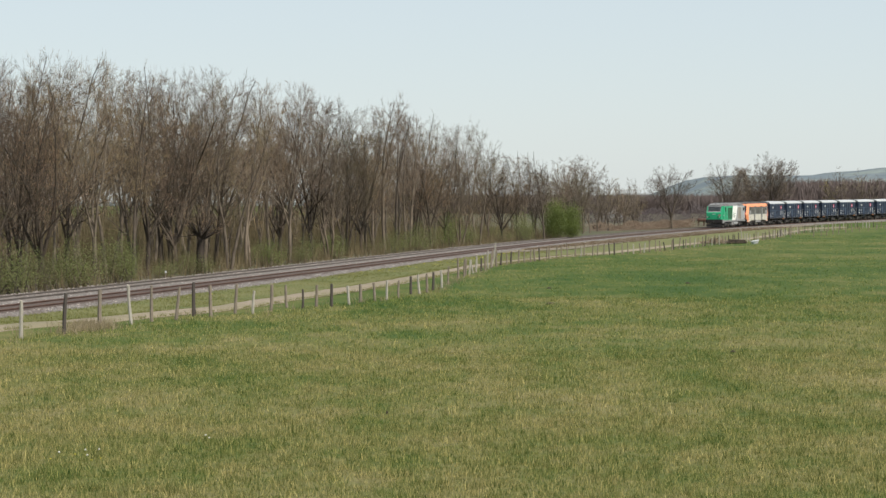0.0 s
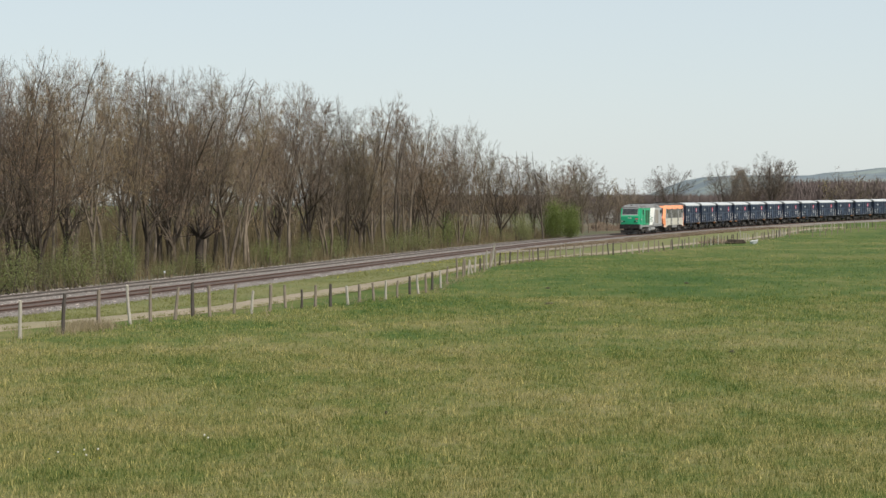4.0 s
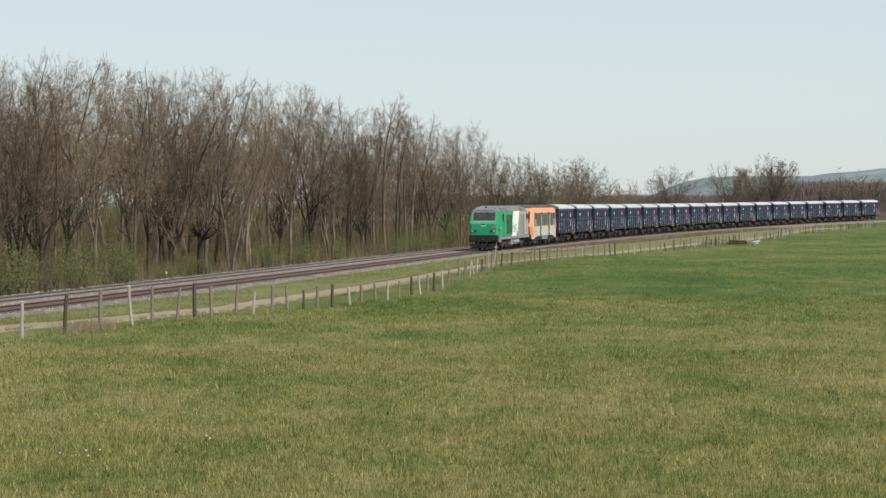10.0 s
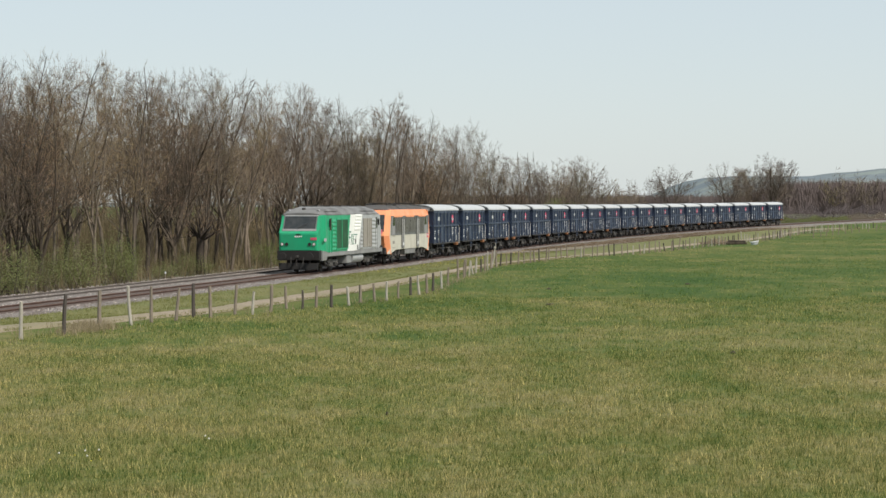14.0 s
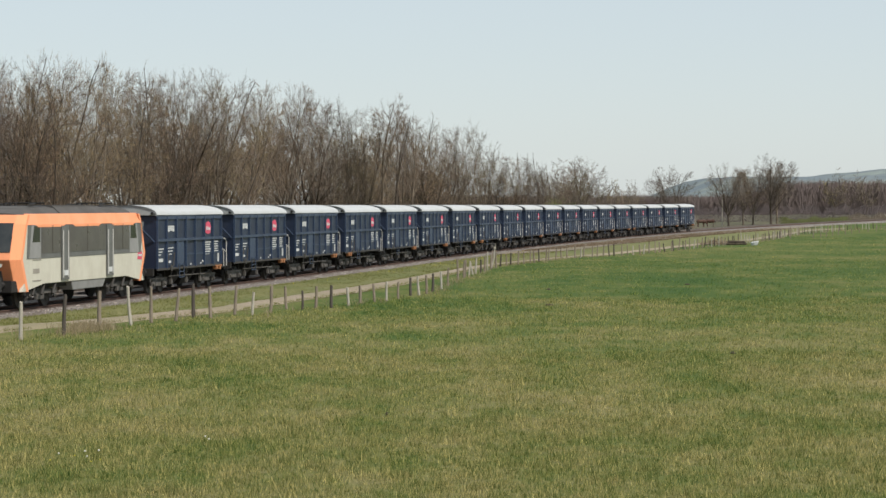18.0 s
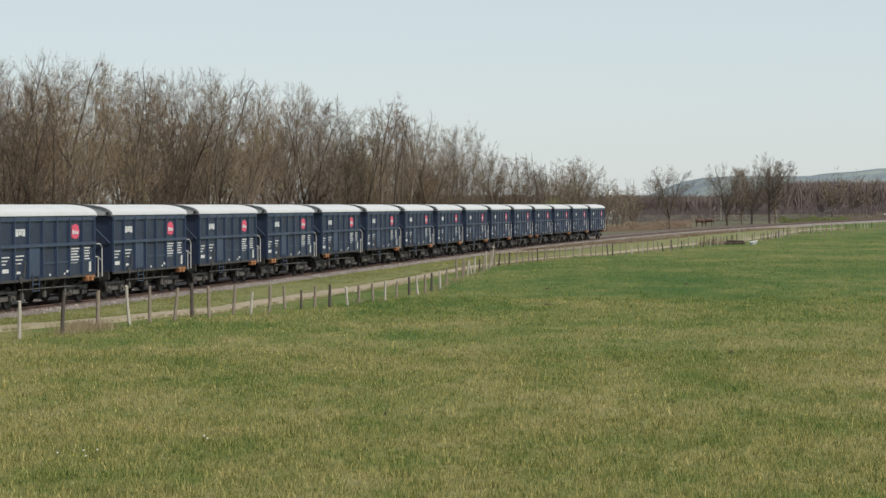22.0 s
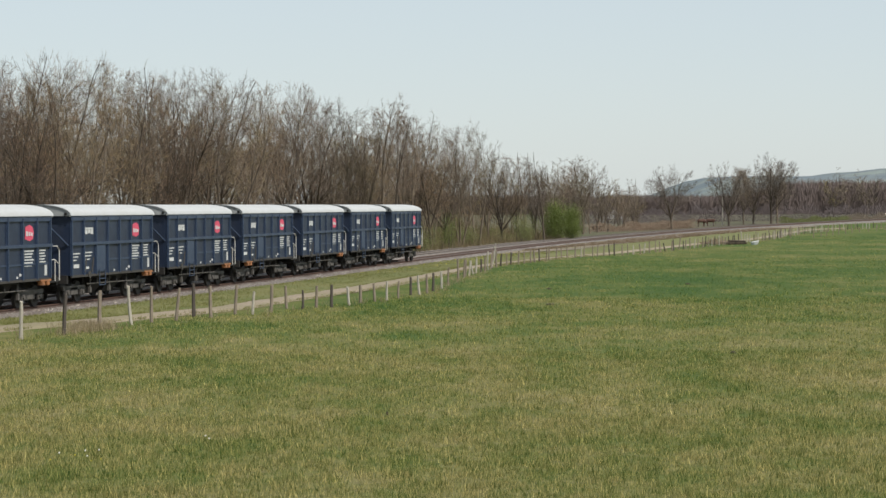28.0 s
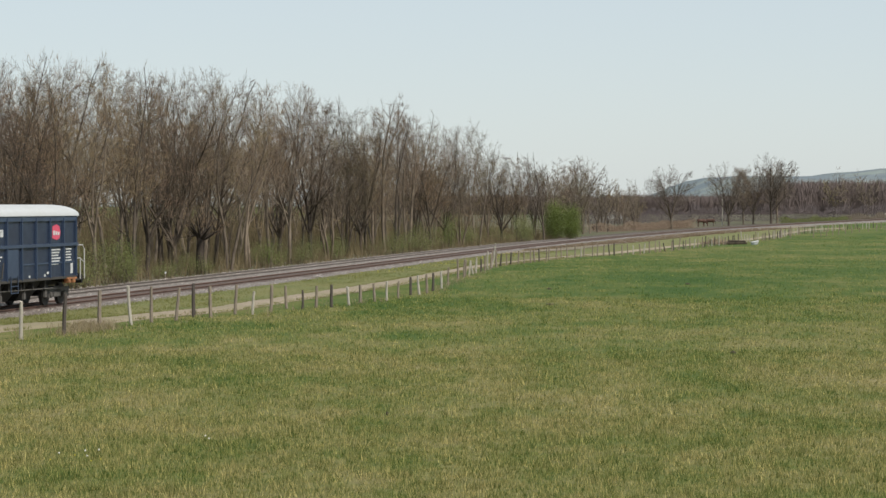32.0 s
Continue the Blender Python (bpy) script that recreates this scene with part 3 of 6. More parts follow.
        blocks = ([rect(X(8.75), X(9.75 - 0.12 * (k % 3)), 2.34 - 0.12 * k, 2.395 - 0.12 * k) for k in range(6)],
                  [rect(X(10.38), X(11.05 - 0.1 * (k % 2)), 2.35 - 0.12 * k, 2.40 - 0.12 * k) for k in range(5)],
                  [rect(X(10.95), X(11.2), 1.32, 1.76)],
                  [rect(X(1.05), X(1.85 - 0.2 * k), 2.12 - 0.14 * k, 2.17 - 0.14 * k) for k in range(3)],
                  [rect(X(2.42), X(3.4 - 0.15 * k), 2.15 - 0.15 * k, 2.20 - 0.15 * k) for k in range(3)],
                  [rect(X(1.1), X(1.75), 1.52, 1.68)], [rect(X(8.2), X(8.5), 1.36, 1.46)], [rect(X(2.55), X(3.0), 1.45, 1.55)])
        for block in blocks:
            quick("lettering", lambda bm: [side_plate(bm, s, r, y) for r in block], WHITEP, w, "small white lettering as plain bars")

        for xx in (5.4, 6.2, 7.9):
            quick("corner_plate", lambda bm: side_plate(bm, s, rect(X(xx), X(xx + 0.16), 1.27, 1.36), y, 0.01), WHITEP, w)

        def box_frame(bm):
            # unloading gear in the third panel, with its step below
            side_plate(bm, s, rect(X(3.95), X(5.0), 1.3, 2.46), y, 0.05)
            for a in (4.1, 4.85):
                rod(bm, (X(a), s * (HW + 0.1), 0.68), (X(a), s * (HW + 0.1), 1.4), 0.022, n=6)
            for z in (0.70, 0.98):
                rod(bm, (X(4.1), s * (HW + 0.1), z), (X(4.85), s * (HW + 0.1), z), 0.022, n=6)
        quick("gear_box", box_frame, NAVYLIT, w)
        quick("chute_lever", lambda bm: [rod(bm, (X(a), s * (HW + 0.08), 1.3), (X(a + 0.25), s * (HW + 0.06), 1.95), 0.025, n=6) for a in (2.3, 3.2)]
              + [rod(bm, (X(2.9), s * (HW + 0.07), 1.2), (X(2.9), s * (HW + 0.1), 1.2), 0.16, n=12)], GREYIRON, w)
        quick("brake_box", lambda bm: [box(bm, X(10.35), X(11.5), *sorted((s * 1.28, s * 1.5)), 1.08, 1.15), box(bm, X(10.45), X(10.7), *sorted((s * 1.3, s * 1.52)), 0.92, 1.08), box(bm, X(11.0), X(11.25), *sorted((s * 1.3, s * 1.52)), 0.92, 1.08)],
              ORANGEP, w, "orange brake changeover gear", bevel=0.01)
        # end handrails
        def rails(bm):
            y0 = s * 1.36
            for a, b in (((12.75, 1.05), (12.75, 2.35)), ((12.75, 2.35), (12.5, 2.52)), ((12.5, 2.52), (11.65, 2.52)), ((12.75, 1.75), (12.2, 1.95)), ((12.2, 1.95), (11.7, 1.95)), ((12.25, 1.05), (12.25, 1.95))):
                rod(bm, (X(a[0]), y0, a[1]), (X(b[0]), y0, b[1]), 0.024, n=6)
        quick("handrail", rails, RAILPALE, w, "pale tubular end handrail")
        for a, b in ((0.72, -0.1), (11.6, 12.5)):
            quick("brace", lambda bm: rod(bm, (X(a), s * 1.3, 2.5), (X(a + (b - a) * 0.75), s * 0.7, 3.3), 0.045, n=6), NAVYLIT, w)
        for e in (X(0), X(WAGON)):
            buffer(w, e, s)

    def platform(bm):
        box(bm, X(11.6), X(12.7), -1.35, 1.35, 0.98, 1.06)
        box(bm, X(12.55), X(12.72), -1.3, 1.3, 0.86, 1.22)
    quick("end_platform", platform, BLACKIRON, w, bevel=0.012)
    quick("headstock", lambda bm: box(bm, X(0.52), X(0.72), -1.3, 1.3, 0.86, 1.22), BLACKIRON, w, bevel=0.012)

    def arch(t, r=0.0):
        a = math.pi * t
        return (-math.cos(a) * (1.50 + r), 3.80 + (0.48 + r) * (math.sin(a) ** 0.9))
    prof = [arch(i / 14) for i in range(15)]

    def roof(bm):
        outer = [[(x, y, z) for y, z in prof] for x in (X(B0 - 0.18), X((B0 + B1) / 2), X(B1 + 0.18))]
        loft(bm, outer, caps=False, closed=False)
        inner = [[(x, y * 0.97, z - 0.05) for y, z in prof] for x in (X(B0 - 0.18), X((B0 + B1) / 2), X(B1 + 0.18))]
        loft(bm, inner, caps=False, closed=False)
    quick("roof", roof, ROOFW, w, "white arched sliding roof", smooth=True)
    for x, d in ((B0 - 0.14, 1), (B1 + 0.14, -1)):
        def gable(bm):
            loft(bm, [[(X(x), y * 0.985, z - 0.015) for y, z in prof], [(X(x + 0.1 * d), y * 0.985, z - 0.015) for y, z in prof]])
        quick("roof_end", gable, ROOFEND, w, "grey arched roof end")
        quick("end_bolt", lambda bm: [rod(bm, (X(x - 0.05 * d), yy, 3.88), (X(x + 0.02 * d), yy, 3.88), 0.07, n=8) for yy in (-1.25, 1.25)], BLACKIRON, w)
    for e in (2.15, 10.35):
        bogie(w, X(e), 1.8, label="grimy two-axle bogie with coil springs", mat=DUSTY)
    quick("coupling", lambda bm: [box(bm, X(0.02), X(0.5), -0.06, 0.06, 0.95, 1.07), box(bm, X(WAGON - 0.5), X(WAGON - 0.02), -0.06, 0.06, 0.95, 1.07)], BLACKIRON, w)
    return w


def ring(x, hw, zb, zs, zh, zt):
    """A body section: bottom, sides up to zs, shoulder at zh, crown at zt."""
    return [(x, -hw, zb), (x, -hw, zs), (x, -hw * 0.76, zh), (x, -hw * 0.4, zt), (x, hw * 0.4, zt), (x, hw * 0.76, zh), (x, hw, zs), (x, hw, zb)]


def ridge(w, s, x0, x1, y, z, mat):
    """One raised ridge of a corrugated side panel."""
    t = y + 0.028
    quick("ridge", lambda bm: hexa(bm, ((x0, s * y, z), (x1, s * y, z), (x1, s * t, z + 0.05), (x0, s * t, z + 0.05), (x0, s * y, z + 0.2), (x1, s * y, z + 0.2), (x1, s * t, z + 0.15), (x0, s * t, z + 0.15))), mat, w)


def make_green_loco():
    X = lambda v: v - LOCO_A / 2
    w = tagged(new("diesel_locomotive"), "bright green, white and grey diesel locomotive with a sooty roof", "locomotive", "locomotives of the train")
    HW = 1.45

    def cab(bm, xs, flip=False):
        f = (lambda v: X(LOCO_A - v)) if flip else X
        st = [(0.60, 1.16, 1.40, 2.45), (0.68, 1.25, 1.36, 2.56), (0.86, 1.29, 1.36, 2.62), (1.45, 1.22, 1.34, 3.60), (1.62, 1.28, 1.34, 3.62), (1.95, 1.45, 1.30, 3.62)] + xs
        loft(bm, [[(f(x), -hw, zb), (f(x), -hw, zs), (f(x), hw, zs), (f(x), hw, zb)] for x, hw, zb, zs in st])
    quick("front_body", lambda bm: cab(bm, [(2.4, HW, 1.24, 3.60), (10.0, HW, 1.24, 3.60)]), GREEN, w, "bright green cab and body side", bevel=0.03)
    quick("rear_body", lambda bm: cab(bm, [(2.4, HW, 1.24, 3.60), (LOCO_A - 10.02, HW, 1.24, 3.60)], True), LGREY, w, "silver-grey body side and cab", bevel=0.03)

    def roof(bm):
        half = ((1.42, 1.16, 3.52, 3.66, 3.72, 3.76), (1.75, 1.30, 3.58, 3.66, 3.82, 3.88), (2.5, 1.43, 3.58, 3.66, 3.95, 4.07), (3.4, 1.43, 3.58, 3.66, 4.0, 4.15))
        st = half + tuple((LOCO_A - h[0],) + h[1:] for h in half[::-1])
        loft(bm, [ring(X(a[0]), *a[1:]) for a in st])
    quick("roof", roof, SOOT, w, "grey roof blackened with soot", bevel=0.02)

    def grille(bm, a, b):
        box(bm, X(a), X(b), -0.5, 0.5, 4.12, 4.2)
        for k in range(5):
            box(bm, X(a + 0.1 + k * (b - a - 0.3) / 4), X(a + 0.2 + k * (b - a - 0.3) / 4), -0.45, 0.45, 4.195, 4.225)
    for a, b in ((3.6, 5.2), (7.2, 9.6), (10.4, 12.8), (14.8, 16.6)):
        quick("roof_grille", lambda bm: grille(bm, a, b), BLACKR, w)
    quick("roof_dome", lambda bm: rod(bm, (X(2.1), 0, 3.9), (X(2.1), 0, 4.08), 0.12, n=10), BLACKR, w)
    for y in (-0.95, 0.95):
        quick("horn", lambda bm: rod(bm, (X(1.9), y, 3.82), (X(2.25), y, 3.92), 0.12, 0.07, n=10), MGREY, w)
    for s in (-1, 1):
        for a, b in ((2.4, 5.8), (12.5, 16.8)):
            quick("roof_seam", lambda bm: box(bm, X(a), X(b), s * 1.28 - 0.02, s * 1.28 + 0.02, 3.83, 3.86), BLACKR, w)
    for f, lab in ((X, "front"), (lambda v: X(LOCO_A - v), "rear")):
        e = 1 if lab == "front" else -1
        def slant(bm, y0, y1, z0, z1, out, back=0.1):
            # a block lying on the raked front, from height z0 to z1
            g = lambda z: 0.86 + (z - 2.62) / 0.98 * 0.59
            hexa(bm, ((f(g(z0) - out), y0, z0), (f(g(z0) + back), y0, z0), (f(g(z0) + back), y1, z0), (f(g(z0) - out), y1, z0),
                      (f(g(z1) - out), y0, z1), (f(g(z1) + back), y0, z1), (f(g(z1) + back), y1, z1), (f(g(z1) - out), y1, z1)))
        quick("windscreen", lambda bm: slant(bm, -1.02, 1.02, 2.74, 3.56, 0.02), GLASS, w, "dark tinted raked windscreen")
        for y0, y1 in ((-1.08, -1.01), (1.01, 1.08)):
            quick("windscreen_surround", lambda bm: slant(bm, y0, y1, 2.66, 3.62, 0.03), BAND, w, bevel=0.008)
        quick("windscreen_surround", lambda bm: slant(bm, -1.1, 1.1, 2.62, 2.76, 0.045), MGREY, w, bevel=0.008)
        quick("windscreen_surround", lambda bm: slant(bm, -1.1, 1.1, 3.55, 3.66, 0.03), LGREY, w, bevel=0.008)
        quick("wiper", lambda bm: rod(bm, (f(0.86), 0.1, 2.78), (f(1.02), -0.5, 3.1), 0.015, n=5), BLACKIRON, w)
        quick("nose_mark", lambda bm: [box(bm, *sorted((f(0.585), f(0.60))), -0.26 + 0.13 * k, -0.165 + 0.13 * k, 2.24, 2.32) for k in range(4)], LWHITE, w, "small white mark as plain bars")
        quick("nose_grille", lambda bm: [box(bm, *sorted((f(0.57), f(0.60))), -0.14, 0.14, 2.36 + 0.02 * k, 2.372 + 0.02 * k) for k in range(5)], BLACKIRON, w)
        for s in (-1, 1):
            quick("headlight", lambda bm: rod(bm, (f(0.54), s * 1.02, 1.8), (f(0.62), s * 1.02, 1.8), 0.075, n=14), LENS, w, "round headlight")
            quick("headlight_ring", lambda bm: [rod(bm, (f(0.56), s * y, 1.8), (f(0.61), s * y, 1.8), 0.11, n=14) for y in (1.02, 0.74)], BLACKIRON, w)
            quick("red_mark", lambda bm: [hexa(bm, ((f(0.58), s * 0.80, 2.06), (f(0.6), s * 0.80, 2.06), (f(0.6), s * 1.2, 2.06), (f(0.58), s * 1.2, 2.06), (f(0.58), s * 0.80, 2.22), (f(0.6), s * 0.80, 2.22), (f(0.6), s * 1.2, 2.22), (f(0.58), s * 1.2, 2.22)))] if s < 0 else [], REDP, w, "small red mark") if s < 0 else None
            buffer(w, f(0), s)
            quick("mirror", lambda bm: box(bm, *sorted((f(2.74), f(2.80))), *sorted((s * 1.47, s * 1.58)), 2.85, 3.32), BLACKIRON, w, bevel=0.02)
            quick("cab_window", lambda bm: box(bm, *sorted((f(2.95), f(3.42))), *sorted((s * 1.44, s * 1.485)), 2.66, 3.40), GLASS, w)
            quick("cab_door", lambda bm: [box(bm, *sorted((f(3.5), f(3.53))), *sorted((s * 1.44, s * 1.475)), 1.2, 3.42), box(bm, *sorted((f(2.86), f(2.89))), *sorted((s * 1.44, s * 1.475)), 1.2, 3.42), rod(bm, (f(3.58), s * 1.5, 1.5), (f(3.58), s * 1.5, 2.9), 0.018, n=6)], LGREY if lab == "rear" else GREEN, w)
            quick("door_step", lambda bm: [box(bm, *sorted((f(2.9), f(3.5))), *sorted((s * 1.2, s * 1.45)), z, z + 0.04) for z in (0.45, 0.75)], GREYIRON, w)

        def beam(bm):
            box(bm, *sorted((f(0.58), f(1.3))), -1.35, 1.35, 0.80, 1.40)
            hexa(bm, ((f(0.55), -1.2, 0.22), (f(0.7), -1.25, 0.22), (f(0.7), 1.25, 0.22), (f(0.55), 1.2, 0.22), (f(0.6), -1.25, 0.62), (f(0.75), -1.3, 0.62), (f(0.75), 1.3, 0.62), (f(0.6), 1.25, 0.62)))
            for y in (-0.7, 0.7):
                box(bm, *sorted((f(0.7), f(0.85))), y - 0.06, y + 0.06, 0.5, 0.95)
        quick("buffer_beam", beam, BLACKIRON, w, "black buffer beam and snow plough", bevel=0.015)
        quick("coupling", lambda bm: [box(bm, *sorted((f(0.05), f(0.6))), -0.06, 0.06, 0.98, 1.1), rod(bm, (f(0.3), 0.05, 1.0), (f(0.35), 0.05, 0.45), 0.03, n=6), rod(bm, (f(0.45), -0.4, 1.0), (f(0.3), -0.35, 0.4), 0.03, n=6), rod(bm, (f(0.45), 0.42, 1.0), (f(0.3), 0.4, 0.4), 0.03, n=6)], GREYIRON, w)
    for s in (-1, 1):
        y = HW
        quick("dark_grille", lambda bm: [side_plate(bm, s, rect(X(4.95), X(6.4), 1.45, 3.3), y, 0.012), side_plate(bm, s, rect(X(6.55), X(8.15), 1.45, 3.3), y, 0.012)]
              + [box(bm, X(4.95), X(8.15), *sorted((s * (y + 0.012), s * (y + 0.017))), 1.5 + 0.1 * k, 1.545 + 0.1 * k) for k in range(18)], GREENDK, w, "dark green louvred grille")
        quick("grille_frame", lambda bm: [side_plate(bm, s, rect(X(4.85), X(8.25), 3.3, 3.38), y, 0.03), side_plate(bm, s, rect(X(4.85), X(8.25), 1.37, 1.45), y, 0.03)] + [side_plate(bm, s, rect(X(a), X(a + 0.1), 1.45, 3.3), y, 0.03) for a in (4.85, 6.42, 8.15)], GREEN, w)
        for k in range(8):
            ridge(w, s, X(3.7), X(4.8), y, 1.3 + 0.26 * k, GREEN)
        quick("white_stripe", lambda bm: side_plate(bm, s, ((X(8.05), 1.22), (X(11.2), 1.22), (X(12.6), 3.62), (X(9.0), 3.62)), y + 0.002, 0.012), LWHITE, w, "slanted white stripe")
        for k in range(5):
            ridge(w, s, X(10.1 + 0.08 * k), X(11.7 + 0.1 * k), y + 0.012, 2.55 + 0.22 * k, LWHITE)
        quick("grey_grille", lambda bm: [side_plate(bm, s, rect(X(12.85), X(15.45), 1.4, 3.35), y, 0.02)] + [side_plate(bm, s, rect(X(a), X(a + 0.09), 1.4, 3.35), y + 0.02, 0.03) for a in (12.8, 14.1, 14.9, 15.4)], TAUPE, w, "taupe louvred grille")
        for a0, da, b0, rows in ((15.6, 0.0, 17.2, 8), (11.9, 0.1, 12.7, 6)):
            for k in range(rows):
                ridge(w, s, X(a0 + da * k), X(b0), y, 1.3 + 0.26 * k, LGREY)
        for r in (rect(X(10.30), X(10.52), 1.72, 2.0), rect(X(10.9), X(11.1), 1.25, 1.6)):
            quick("black_plate", lambda bm: side_plate(bm, s, r, y + 0.03, 0.01), BLACKIRON, w)
        quick("grey_plate", lambda bm: side_plate(bm, s, ((X(1.5), 1.95), (X(2.15), 1.95), (X(2.2), 2.15), (X(1.5), 2.15)), y, 0.01), LGREY, w)
        quick("red_mark", lambda bm: side_plate(bm, s, ((X(18.75), 2.2), (X(19.05), 2.2), (X(19.1), 2.45), (X(18.9), 2.55), (X(18.72), 2.45)), y, 0.01), REDP, w, "small red mark")
        quick("sill", lambda bm: box(bm, X(1.2), X(LOCO_A - 1.2), *sorted((s * 1.3, s * 1.44)), 0.98, 1.26), MGREY, w, "dusty grey sill", bevel=0.015)
        quick("corner_skirt", lambda bm: [hexa(bm, ((X(a), s * 1.2, 0.75), (X(a + 1.1), s * 1.2, 0.75), (X(a + 1.1), s * 1.42, 0.75), (X(a), s * 1.42, 0.75), (X(a - 0.05), s * 1.2, 1.38), (X(a + 1.5), s * 1.2, 1.3), (X(a + 1.5), s * 1.445, 1.3), (X(a - 0.05), s * 1.445, 1.38))) for a in (1.2,)], MGREY, w, bevel=0.02)
        quick("equipment_box", lambda bm: box(bm, X(8.1), X(9.5), *sorted((s * 0.7, s * 1.38)), 0.42, 0.95), MGREY, w, bevel=0.03)
        quick("fuel_tank", lambda bm: rod(bm, (X(10.1), s * 1.02, 0.72), (X(13.4), s * 1.02, 0.72), 0.34, n=18), LGREY, w, "grey cylindrical tank", bevel=0.04)
        for word, size, shift in (("F", 1.35, 0.0), ("RET", 1.05, 0.72)):
            crv = bpy.data.curves.new("lettering", "FONT")
            crv.body, crv.size, crv.extrude, crv.shear, crv.offset = word, size, 0.004, 0.3, -0.012
            tmp = new("lettering", crv)
            bpy.context.view_layer.update()
            me = bpy.data.meshes.new_from_object(tmp.evaluated_get(bpy.context.evaluated_depsgraph_get()))
            bpy.data.objects.remove(tmp)
            me.materials.clear()
            me.materials.append(LETTER)
            o = part("lettering", me, None, w, "dark green slanted letters of the word FRET")
            o.matrix_basis = pose(X(8.2 + shift) if s < 0 else X(11.7 - shift), s * (y + 0.022), 1.62, 90, 0, 0 if s < 0 else 180)
    quick("underframe", lambda bm: [box(bm, X(1.3), X(LOCO_A - 1.3), -1.2, 1.2, 0.86, 1.12), box(bm, X(8.0), X(13.6), -0.7, 0.7, 0.4, 0.9)], BLACKIRON, w)
    for x in (4.55, LOCO_A - 4.55):
        bogie(w, X(x), 2.6, 0.52, 1.2, "grimy two-axle traction bogie", DUSTY)
    return w


